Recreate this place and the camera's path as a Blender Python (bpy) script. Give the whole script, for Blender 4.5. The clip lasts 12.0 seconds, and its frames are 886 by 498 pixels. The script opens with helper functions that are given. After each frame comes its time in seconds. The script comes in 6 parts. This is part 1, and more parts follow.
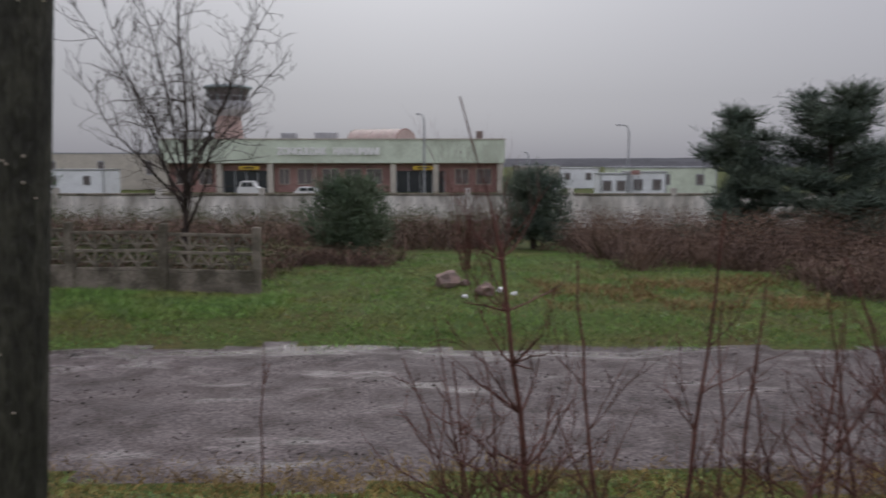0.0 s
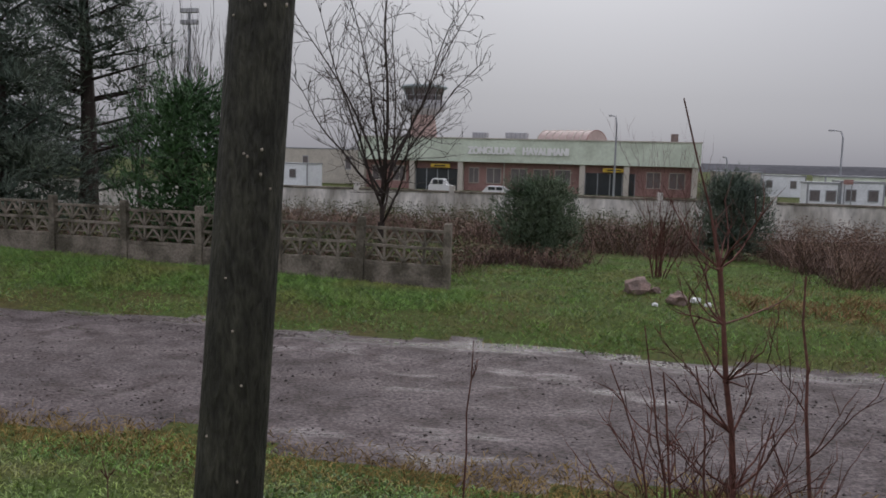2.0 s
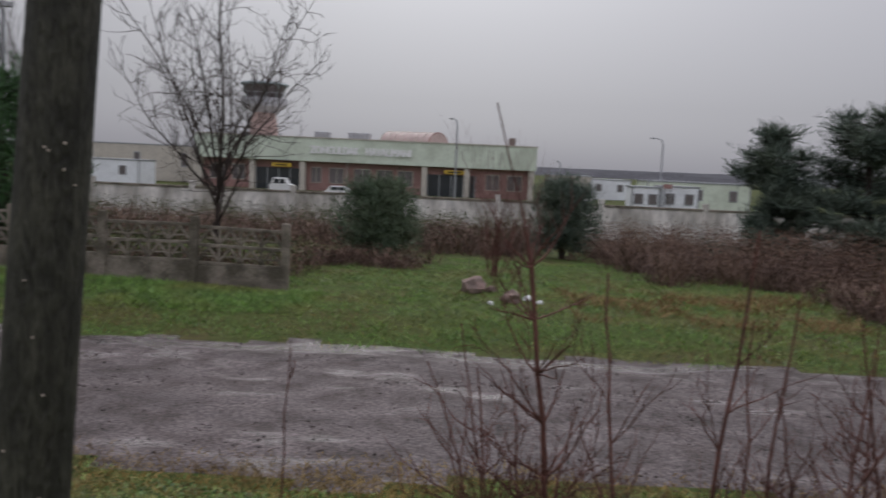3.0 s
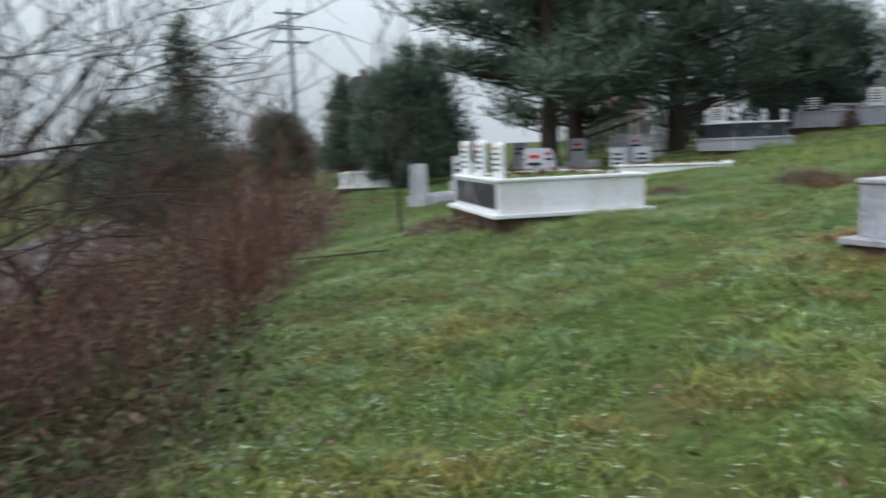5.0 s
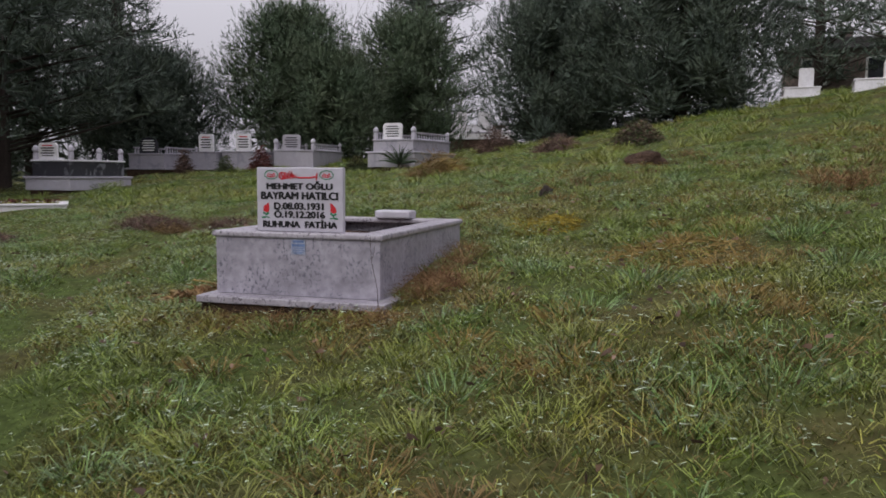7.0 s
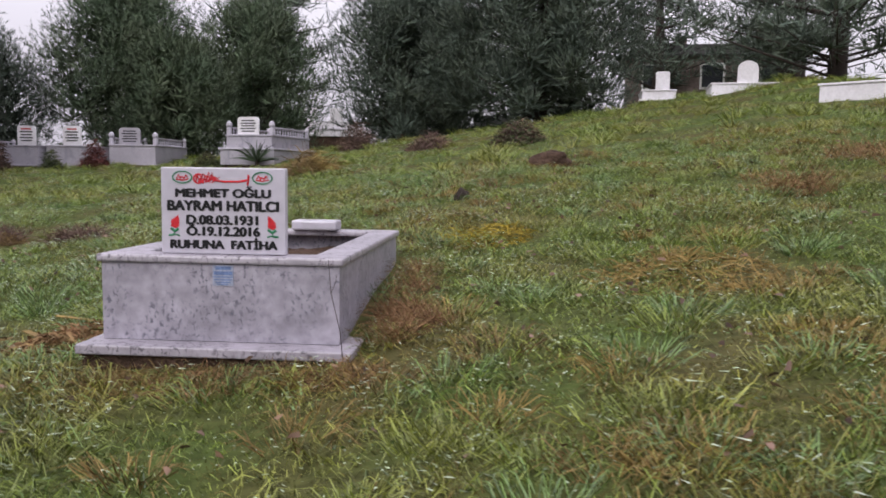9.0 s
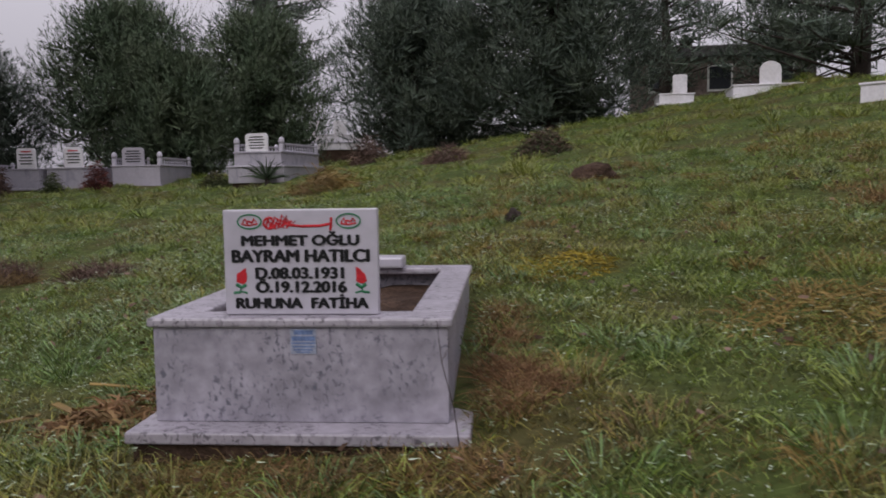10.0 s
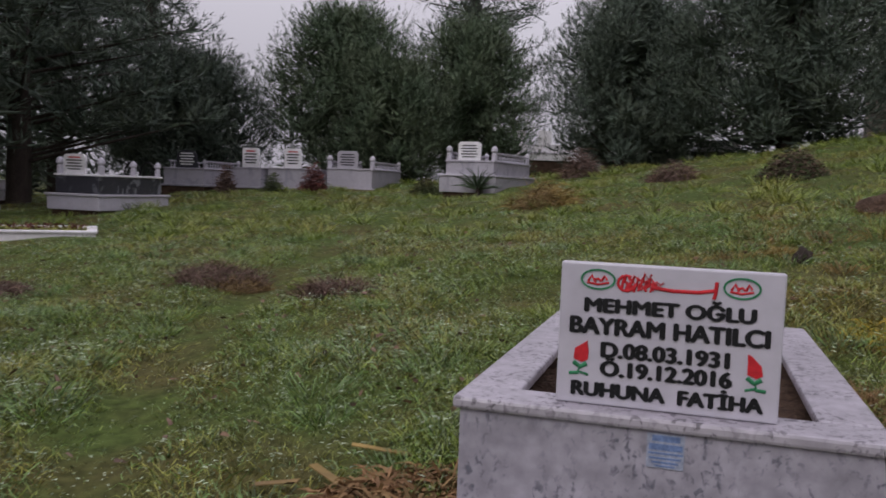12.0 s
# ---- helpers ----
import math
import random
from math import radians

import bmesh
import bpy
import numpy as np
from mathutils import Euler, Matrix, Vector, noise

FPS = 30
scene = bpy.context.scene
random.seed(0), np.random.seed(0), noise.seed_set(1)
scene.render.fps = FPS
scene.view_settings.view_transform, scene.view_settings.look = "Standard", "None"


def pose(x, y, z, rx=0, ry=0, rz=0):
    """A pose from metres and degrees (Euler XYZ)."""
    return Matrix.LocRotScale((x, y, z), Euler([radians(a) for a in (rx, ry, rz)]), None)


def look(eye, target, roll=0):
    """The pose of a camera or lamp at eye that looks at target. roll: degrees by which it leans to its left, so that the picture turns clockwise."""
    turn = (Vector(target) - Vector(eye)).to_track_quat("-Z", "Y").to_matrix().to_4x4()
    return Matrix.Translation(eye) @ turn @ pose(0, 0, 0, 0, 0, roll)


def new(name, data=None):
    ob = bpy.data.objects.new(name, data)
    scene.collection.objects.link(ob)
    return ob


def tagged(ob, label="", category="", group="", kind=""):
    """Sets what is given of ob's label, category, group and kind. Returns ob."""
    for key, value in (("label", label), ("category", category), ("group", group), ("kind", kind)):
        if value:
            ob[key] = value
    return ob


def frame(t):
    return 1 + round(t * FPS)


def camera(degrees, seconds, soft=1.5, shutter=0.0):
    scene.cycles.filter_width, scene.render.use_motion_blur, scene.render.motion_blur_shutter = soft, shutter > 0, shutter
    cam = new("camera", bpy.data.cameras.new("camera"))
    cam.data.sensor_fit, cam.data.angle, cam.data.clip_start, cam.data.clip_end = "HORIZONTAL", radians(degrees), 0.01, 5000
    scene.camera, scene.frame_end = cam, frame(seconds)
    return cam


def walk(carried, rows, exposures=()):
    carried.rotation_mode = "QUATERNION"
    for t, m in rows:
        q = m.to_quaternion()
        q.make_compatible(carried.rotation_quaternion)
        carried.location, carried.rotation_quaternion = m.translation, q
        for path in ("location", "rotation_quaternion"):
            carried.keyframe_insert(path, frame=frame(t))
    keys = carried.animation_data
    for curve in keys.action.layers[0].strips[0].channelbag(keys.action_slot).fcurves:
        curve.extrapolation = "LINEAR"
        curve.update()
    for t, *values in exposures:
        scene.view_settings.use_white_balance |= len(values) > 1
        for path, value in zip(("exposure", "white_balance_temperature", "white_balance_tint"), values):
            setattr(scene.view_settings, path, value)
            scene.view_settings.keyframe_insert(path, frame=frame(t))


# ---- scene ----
cam = camera(57.3, 12.0, 1.7, 0.3)
# The road and the airfield lie in a frame of their own: a to the right, b straight ahead of the first view.
TURN = 155.0
EYE_A = (3.95, -6.05, 0.89)


def spot(a, b):
    """World x, y of a point of the road's frame."""
    c, s = math.cos(radians(TURN)), math.sin(radians(TURN))
    return EYE_A[0] + a * c - b * s, EYE_A[1] + a * s + b * c


def standing(t, a, b, dz, yaw, pitch, roll):
    x, y = spot(a, b)
    return (t, pose(x, y, EYE_A[2] + dz, 90 + pitch, 0, TURN + yaw) @ pose(0, 0, 0, 0, 0, -roll))


PATH = [
    standing(0.0, 0.03, 0, 0, 0.0, -6.06, 0.0),
    standing(0.5, -0.037, 0, 0, 7.96, -6.16, 0.06),
    standing(1.0, -0.055, 0, 0, 8.15, -6.17, -0.79),
    standing(1.5, -0.058, 0, 0, 11.04, -6.21, -1.31),
    standing(2.0, -0.058, 0, 0, 13.0, -6.2, -1.55),
    standing(2.5, -0.035, 0, 0, 10.76, -6.08, -2.01),
    standing(3.0, 0.02, 0, 0, 1.94, -5.77, -2.57),
    standing(3.2, 0.05, 0, 0, -2.78, -5.61, -2.94),
    standing(4.0, 0.10, -0.03, 0, -38.0, -6.4, -0.5),
    (4.8, look((3.90, -5.945, 0.875), (2.034, -5.269, 0.633), -1.3)),
    (5.0, look((3.90, -5.84, 0.875), (2.167, -4.873, 0.621), -2.2)),
    (5.5, look((3.807, -5.672, 0.88), (2.501, -4.182, 0.611), -0.7)),
    (6.0, look((3.528, -5.557, 0.86), (2.566, -3.817, 0.639), -1.0)),
    (6.5, look((3.328, -5.377, 0.845), (2.683, -3.495, 0.64), 0.1)),
    (7.0, look((3.2, -5.11, 0.915), (2.648, -3.196, 0.73), 0.4)),
    (8.8, look((2.278, -4.108, 0.941), (2.117, -2.126, 0.729), 2.3)),
    (9.0, look((2.121, -4.021, 0.936), (1.965, -2.035, 0.751), 0.8)),
    (9.5, look((1.78, -3.678, 0.992), (1.649, -1.69, 0.81), -0.1)),
    (10.0, look((1.511, -3.286, 1.057), (1.362, -1.298, 0.892), -0.8)),
    (10.5, look((1.246, -3.102, 1.069), (0.688, -1.188, 0.909), -1.3)),
    (11.0, look((0.969, -2.908, 1.127), (0.255, -1.048, 0.945), -1.0)),
    (11.5, look((0.816, -2.669, 1.123), (0.105, -0.806, 0.967), 1.6)),
    (12.0, look((0.716, -2.476, 1.164), (0.127, -0.57, 1.016), 2.1)),
]
walk(cam, PATH, [(0.0, 0.08, 6350, 8), (3.2, 0.08, 6350, 8), (4.8, 0.86, 6000, -7), (5.5, 0.90, 6200, -2), (6.0, 0.78, 6450, 8), (6.5, 1.02, 6350, 14), (7.0, 0.2, 6480, 11), (8.8, 0.62, 6480, 13), (9.0, 0.72, 6480, 14), (9.5, 0.14, 6420, 14), (10.0, 0.0, 6500, 14), (10.5, 0.22, 6500, 14), (11.0, 0.50, 6500, 14), (11.5, 0.45, 6450, 13), (12.0, 0.04, 6460, 14)])

# ---- light: a grey winter sky, a broad weak sun behind cloud ----
world = bpy.data.worlds.new("world")
scene.world = world
world.use_nodes = True
wn, wl = world.node_tree.nodes, world.node_tree.links
wn.clear()
sky = wn.new("ShaderNodeTexSky")
sky.sky_type, sky.sun_disc = "NISHITA", False
sky.sun_elevation, sky.sun_rotation = radians(38), radians(200)
sky.air_density, sky.dust_density = 1.0, 4.0
hsv = wn.new("ShaderNodeHueSaturation")
hsv.inputs["Saturation"].default_value = 0.12
cloud = wn.new("ShaderNodeMix")
cloud.data_type = "RGBA"
cloud.inputs[0].default_value = 0.72
cloud.inputs[7].default_value = (5.55, 5.35, 6.05, 1)
back = wn.new("ShaderNodeBackground")
back.inputs["Strength"].default_value = 0.10
wout = wn.new("ShaderNodeOutputWorld")
wl.new(sky.outputs[0], hsv.inputs["Color"])
wl.new(hsv.outputs[0], cloud.inputs[6])
# an overcast sky is brighter overhead than at the horizon
way = wn.new("ShaderNodeTexCoord")
split = wn.new("ShaderNodeSeparateXYZ")
lift = wn.new("ShaderNodeMapRange")
lift.inputs["From Min"].default_value, lift.inputs["From Max"].default_value = 0.08, 0.9
lift.inputs["To Min"].default_value, lift.inputs["To Max"].default_value = 0.73, 1.95
# and the cloud is thinner over the hillside than over the airfield
side = wn.new("ShaderNodeMapRange")
side.inputs["From Min"].default_value, side.inputs["From Max"].default_value = -1.0, 1.0
side.inputs["To Min"].default_value, side.inputs["To Max"].default_value = 0.74, 1.26
both = wn.new("ShaderNodeMath")
both.operation = "MULTIPLY"
times = wn.new("ShaderNodeVectorMath")
times.operation = "SCALE"
wl.new(way.outputs["Generated"], split.inputs[0])
wl.new(split.outputs["Z"], lift.inputs["Value"])
wl.new(cloud.outputs[2], times.inputs[0])
wl.new(split.outputs["Y"], side.inputs["Value"])
wl.new(lift.outputs[0], both.inputs[0])
wl.new(side.outputs[0], both.inputs[1])
wl.new(both.outputs[0], times.inputs["Scale"])
wl.new(times.outputs[0], back.inputs["Color"])
wl.new(back.outputs[0], wout.inputs["Surface"])
sun_data = bpy.data.lights.new("sun", "SUN")
sun_data.energy, sun_data.angle, sun_data.color = 0.6, radians(25), (1.0, 0.97, 0.93)
sun = new("sun", sun_data)
sun.rotation_euler = (radians(52), 0, radians(-20))
scene.view_settings.exposure = 0.0


# ---- materials ----
def material(name, base, rough=0.8, spread=0.25, scale=6.0, fine=60.0, bump=0.3, metal=0.0, second=None, island=0.0, spec=0.3, lo=0.42, hi=0.62, stretch=None):
    """Base colour broken up by a coarse and a fine noise, with relief; second: the colour that the coarse patches go to."""
    m = bpy.data.materials.new(name)
    m.use_nodes = True
    n, l = m.node_tree.nodes, m.node_tree.links
    b = n["Principled BSDF"]
    b.inputs["Roughness"].default_value = rough
    b.inputs["Metallic"].default_value = metal
    b.inputs["Specular IOR Level"].default_value = spec
    co = n.new("ShaderNodeNewGeometry")
    n1 = n.new("ShaderNodeTexNoise")
    n1.inputs["Scale"].default_value, n1.inputs["Detail"].default_value = scale, 4
    n2 = n.new("ShaderNodeTexNoise")
    n2.inputs["Scale"].default_value, n2.inputs["Detail"].default_value = fine, 3
    grid = co.outputs["Position"]
    if stretch:
        mp = n.new("ShaderNodeMapping")
        mp.inputs["Scale"].default_value = stretch
        l.new(grid, mp.inputs["Vector"])
        grid = mp.outputs[0]
    for k in (n1, n2):
        l.new(grid, k.inputs["Vector"])
    ramp = n.new("ShaderNodeMapRange")
    ramp.inputs["From Min"].default_value, ramp.inputs["From Max"].default_value = lo, hi
    l.new(n1.outputs["Fac"], ramp.inputs["Value"])
    mix = n.new("ShaderNodeMix")
    mix.data_type = "RGBA"
    mix.inputs[6].default_value = (*base, 1)
    mix.inputs[7].default_value = (*(second or [c * (1 - spread) for c in base]), 1)
    l.new(ramp.outputs[0], mix.inputs[0])
    grain = n.new("ShaderNodeMapRange")
    grain.inputs["From Min"].default_value, grain.inputs["From Max"].default_value = 0.3, 0.7
    grain.inputs["To Min"].default_value, grain.inputs["To Max"].default_value = 1 - spread, 1 + spread
    l.new(n2.outputs["Fac"], grain.inputs["Value"])
    h = n.new("ShaderNodeHueSaturation")
    l.new(mix.outputs[2], h.inputs["Color"])
    last = grain.outputs[0]
    if island:
        r = n.new("ShaderNodeMapRange")
        r.inputs["To Min"].default_value, r.inputs["To Max"].default_value = 1 - island, 1 + island
        l.new(co.outputs["Random Per Island"], r.inputs["Value"])
        mul = n.new("ShaderNodeMath")
        mul.operation = "MULTIPLY"
        l.new(last, mul.inputs[0])
        l.new(r.outputs[0], mul.inputs[1])
        last = mul.outputs[0]
    l.new(last, h.inputs["Value"])
    l.new(h.outputs[0], b.inputs["Base Color"])
    if bump:
        bp = n.new("ShaderNodeBump")
        bp.inputs["Strength"].default_value, bp.inputs["Distance"].default_value = bump, 0.02
        l.new(n2.outputs["Fac"], bp.inputs["Height"])
        l.new(bp.outputs[0], b.inputs["Normal"])
    return m


def marble_material(name, base, vein, amount=0.5, scale=7.0, rough=0.35, twist=1.2, band=0.075, mottle=0.06):
    m = material(name, base, rough, mottle, 3.0, 16.0, 0.05, spec=0.5)
    n, l = m.node_tree.nodes, m.node_tree.links
    b = n["Principled BSDF"]
    co = n.new("ShaderNodeNewGeometry")
    w = n.new("ShaderNodeTexNoise")
    w.inputs["Scale"].default_value, w.inputs["Detail"].default_value, w.inputs["Distortion"].default_value = scale, 8, twist
    big = n.new("ShaderNodeTexNoise")
    big.inputs["Scale"].default_value, big.inputs["Detail"].default_value = min(scale * 0.35, 6.0), 4
    tall = n.new("ShaderNodeMapping")
    tall.inputs["Scale"].default_value = (1, 1, 0.75)
    l.new(co.outputs["Position"], tall.inputs["Vector"])
    for k in (w, big):
        l.new(tall.outputs[0], k.inputs["Vector"])
    r = n.new("ShaderNodeMapRange")
    r.inputs["From Min"].default_value, r.inputs["From Max"].default_value = 0.52, 0.52 + band
    l.new(w.outputs["Fac"], r.inputs["Value"])
    r2 = n.new("ShaderNodeMapRange")
    r2.inputs["From Min"].default_value, r2.inputs["From Max"].default_value = 0.38, 0.55
    r2.inputs["To Max"].default_value = amount
    l.new(big.outputs["Fac"], r2.inputs["Value"])
    mul = n.new("ShaderNodeMath")
    mul.operation = "MULTIPLY"
    l.new(r.outputs[0], mul.inputs[0])
    l.new(r2.outputs[0], mul.inputs[1])
    mix = n.new("ShaderNodeMix")
    mix.data_type = "RGBA"
    old = b.inputs["Base Color"].links[0].from_socket
    l.new(old, mix.inputs[6])
    mix.inputs[7].default_value = (*vein, 1)
    l.new(mul.outputs[0], mix.inputs[0])
    l.new(mix.outputs[2], b.inputs["Base Color"])
    return m


GRASS_GROUND = material("grass_ground", (0.060, 0.084, 0.022), 0.95, 0.4, 0.9, 14.0, 0.9, second=(0.076, 0.070, 0.026), spec=0.1)


def road_material():
    """Wet mud: streaks along the wheel tracks, pools that shine, grit."""
    m = material("wet_mud_road", (0.130, 0.106, 0.106), 0.6, 0.6, 2.6, 26.0, 1.0, second=(0.066, 0.050, 0.048), spec=0.28, lo=0.42, hi=0.66)
    n, l = m.node_tree.nodes, m.node_tree.links
    b = n["Principled BSDF"]
    co = n.new("ShaderNodeNewGeometry")
    turn = n.new("ShaderNodeMapping")
    turn.inputs["Rotation"].default_value = (0, 0, radians(-TURN))
    turn.inputs["Scale"].default_value = (1, 1, 1)
    squash = n.new("ShaderNodeMapping")
    squash.inputs["Scale"].default_value = (0.5, 1.2, 1)
    l.new(co.outputs["Position"], turn.inputs["Vector"])
    l.new(turn.outputs[0], squash.inputs["Vector"])
    w = n.new("ShaderNodeTexNoise")
    w.inputs["Scale"].default_value, w.inputs["Detail"].default_value = 1.6, 6
    l.new(squash.outputs[0], w.inputs["Vector"])
    # water stands in a broken strip along the far edge
    across = n.new("ShaderNodeSeparateXYZ")
    l.new(turn.outputs[0], across.inputs[0])
    edge = n.new("ShaderNodeMapRange")
    edge.inputs["From Min"].default_value, edge.inputs["From Max"].default_value = 13.75, 14.45
    edge.inputs["To Max"].default_value = 0.15
    l.new(across.outputs["Y"], edge.inputs["Value"])
    pool = n.new("ShaderNodeMath")
    pool.operation = "ADD"
    l.new(w.outputs["Fac"], pool.inputs[0])
    l.new(edge.outputs[0], pool.inputs[1])
    wet = n.new("ShaderNodeMapRange")
    wet.inputs["From Min"].default_value, wet.inputs["From Max"].default_value = 0.61, 0.72
    wet.inputs["To Min"].default_value, wet.inputs["To Max"].default_value = 0.78, 0.10
    l.new(pool.outputs[0], wet.inputs["Value"])
    l.new(wet.outputs[0], b.inputs["Roughness"])
    old = b.inputs["Base Color"].links[0].from_socket
    tone = n.new("ShaderNodeMapRange")
    tone.inputs["From Min"].default_value, tone.inputs["From Max"].default_value = 0.36, 0.64
    tone.inputs["To Min"].default_value, tone.inputs["To Max"].default_value = 0.76, 1.08
    l.new(w.outputs["Fac"], tone.inputs["Value"])
    sc = n.new("ShaderNodeVectorMath")
    sc.operation = "SCALE"
    l.new(old, sc.inputs[0])
    l.new(tone.outputs[0], sc.inputs["Scale"])
    l.new(sc.outputs[0], b.inputs["Base Color"])
    return m


ROAD = road_material()
GRASS = material("grass_blade", (0.158, 0.215, 0.036), 0.42, 0.3, 0.9, 4.0, 0, second=(0.245, 0.215, 0.042), island=0.68, spec=0.45, lo=0.46, hi=0.68)
# turf coloured darker than the blades, which paints in the shade between them
SHADED_TURF = material("shaded_turf", (0.100, 0.122, 0.030), 0.7, 0.35, 1.1, 6.0, 0, second=(0.150, 0.110, 0.038), island=0.4, spec=0.2)
# dewy blades: the bright glints on them are painted as a pale base colour
DEW_GLINT = material("dew_glint_blade", (0.48, 0.56, 0.43), 0.35, 0.2, 1.5, 8.0, 0, second=(0.36, 0.46, 0.28), island=0.4, spec=0.6)
GRASS_BLUE = material("dewy_grass_blade", (0.135, 0.225, 0.064), 0.42, 0.25, 0.7, 4.0, 0, second=(0.11, 0.195, 0.040), island=0.68, spec=0.7)
LUSH = material("lush_grass_blade", (0.145, 0.26, 0.050), 0.5, 0.3, 0.7, 4.0, 0, second=(0.225, 0.24, 0.07), island=0.68, spec=0.5, lo=0.46, hi=0.68)
TUSSOCK = material("tussock_blade", (0.165, 0.225, 0.032), 0.45, 0.25, 0.9, 4.0, 0, second=(0.215, 0.215, 0.036), island=0.4, spec=0.6, lo=0.44, hi=0.66)
GRASS_DRY = material("dry_grass_blade", (0.26, 0.18, 0.062), 0.8, 0.25, 1.5, 8.0, 0, second=(0.17, 0.115, 0.055), island=0.4, spec=0.2)
MARBLE = marble_material("grey_veined_marble", (0.375, 0.352, 0.412), (0.125, 0.125, 0.16), 0.95, 44.0, 0.4, 0.45, 0.13, 0.20)
COPING = marble_material("coping_marble", (0.41, 0.38, 0.43), (0.10, 0.09, 0.105), 0.9, 42.0, 0.4, 0.7, 0.09, 0.16)
WHITE_MARBLE = marble_material("white_marble", (0.52, 0.495, 0.565), (0.40, 0.40, 0.43), 0.4, 3.0, 0.3)
LIMED = material("white_limed_marble", (0.78, 0.76, 0.80), 0.55, 0.08, 2.0, 18.0, 0.1, second=(0.68, 0.66, 0.68), spec=0.4)
GREY_MARBLE = marble_material("dull_grey_marble", (0.40, 0.38, 0.43), (0.24, 0.24, 0.28), 0.6, 3.0, 0.4)
BLACK_MARBLE = marble_material("black_marble", (0.045, 0.045, 0.055), (0.25, 0.25, 0.28), 0.6, 3.0, 0.2)
SOIL = material("dark_soil", (0.085, 0.055, 0.040), 0.95, 0.4, 5.0, 40.0, 1.0, spec=0.1)
BLACK_PAINT = material("black_letter_paint", (0.012, 0.012, 0.014), 0.45, 0.1, 10, 60, 0)
RED_PAINT = material("red_letter_paint", (0.55, 0.025, 0.035), 0.45, 0.15, 10, 60, 0)
GREEN_PAINT = material("green_letter_paint", (0.03, 0.20, 0.09), 0.45, 0.15, 10, 60, 0)
BLUE_PAINT = material("faded_blue_print", (0.16, 0.23, 0.42), 0.6, 0.25, 30, 90, 0)
BLUE_PALE = material("pale_blue_sticker", (0.34, 0.37, 0.47), 0.6, 0.2, 30, 90, 0)
CONCRETE = material("weathered_concrete", (0.235, 0.203, 0.168), 0.9, 0.28, 2.2, 25.0, 0.6, second=(0.095, 0.084, 0.064))
WALL_WHITE = material("stained_white_wall", (0.68, 0.65, 0.62), 0.9, 0.28, 0.6, 4.0, 0.3, second=(0.36, 0.335, 0.30), stretch=(1, 1, 0.35))
POLE_WOOD = material("wet_tarred_wood", (0.034, 0.033, 0.026), 0.7, 0.45, 6.0, 30.0, 0.9, second=(0.060, 0.058, 0.044), spec=0.3, stretch=(2.2, 2.2, 0.6))
BARK = material("bark", (0.055, 0.042, 0.036), 0.9, 0.3, 6.0, 40.0, 0.8, stretch=(1, 1, 0.3))
TWIG = material("red_brown_twig", (0.125, 0.055, 0.044), 0.8, 0.3, 6.0, 40.0, 0.2, island=0.3)
BUD = material("pale_bud", (0.42, 0.36, 0.30), 0.8, 0.2, 9.0, 40.0, 0)
BRAMBLE = material("bramble_stem", (0.125, 0.082, 0.068), 0.9, 0.3, 1.2, 10.0, 0, second=(0.175, 0.115, 0.085), island=0.5)
DEAD_LEAF = material("dead_leaf", (0.155, 0.102, 0.080), 0.85, 0.3, 2.0, 15.0, 0, second=(0.13, 0.08, 0.05), island=0.6)
HEDGE_LEAF = material("dull_green_leaf", (0.055, 0.075, 0.028), 0.7, 0.3, 1.5, 15.0, 0, second=(0.09, 0.08, 0.035), island=0.5)
NEEDLE_DARK = material("dark_pine_needle", (0.078, 0.106, 0.082), 0.6, 0.3, 0.9, 9.0, 0, second=(0.100, 0.125, 0.090), island=0.45, spec=0.25)
NEEDLE = material("pine_needle", (0.086, 0.126, 0.074), 0.6, 0.3, 0.9, 9.0, 0, second=(0.106, 0.136, 0.080), island=0.45, spec=0.25)
NEEDLE_BRIGHT = material("fresh_pine_needle", (0.036, 0.086, 0.028), 0.6, 0.3, 0.9, 9.0, 0, second=(0.048, 0.100, 0.034), island=0.45, spec=0.25)
ROCK = material("rubble_stone", (0.27, 0.19, 0.165), 0.9, 0.3, 4.0, 30.0, 0.8, second=(0.17, 0.13, 0.115))
LITTER = material("white_plastic_litter", (0.72, 0.72, 0.74), 0.5, 0.15, 6.0, 30.0, 0)
RENDER_GREEN = material("pale_green_cladding", (0.62, 0.68, 0.57), 0.7, 0.08, 0.4, 3.0, 0.05, second=(0.52, 0.57, 0.47))
BRICK_RED = material("brown_red_cladding", (0.34, 0.20, 0.18), 0.8, 0.15, 0.6, 5.0, 0.1, second=(0.28, 0.165, 0.15))
TOWER_PINK = material("faded_pink_render", (0.46, 0.34, 0.31), 0.85, 0.15, 0.6, 5.0, 0.1)
CREAM = material("cream_plaster", (0.52, 0.48, 0.42), 0.85, 0.12, 0.8, 6.0, 0.1)
GLASS_DARK = material("dark_glazing", (0.035, 0.040, 0.048), 0.15, 0.1, 1.0, 8.0, 0, spec=0.6)
WINDOW_GREY = material("grey_window", (0.16, 0.14, 0.14), 0.25, 0.15, 1.0, 8.0, 0, spec=0.6)
YELLOW = material("yellow_sign", (0.62, 0.42, 0.06), 0.6, 0.1, 2, 20, 0)
SIGN_WHITE = material("white_sign_letter", (0.85, 0.85, 0.84), 0.5, 0.05, 2, 20, 0)
VAULT = material("pink_roof_sheet", (0.46, 0.36, 0.33), 0.6, 0.12, 0.6, 5.0, 0.1)
STEEL = material("galvanised_steel", (0.34, 0.35, 0.37), 0.5, 0.12, 2, 20, 0.05, metal=0.6)
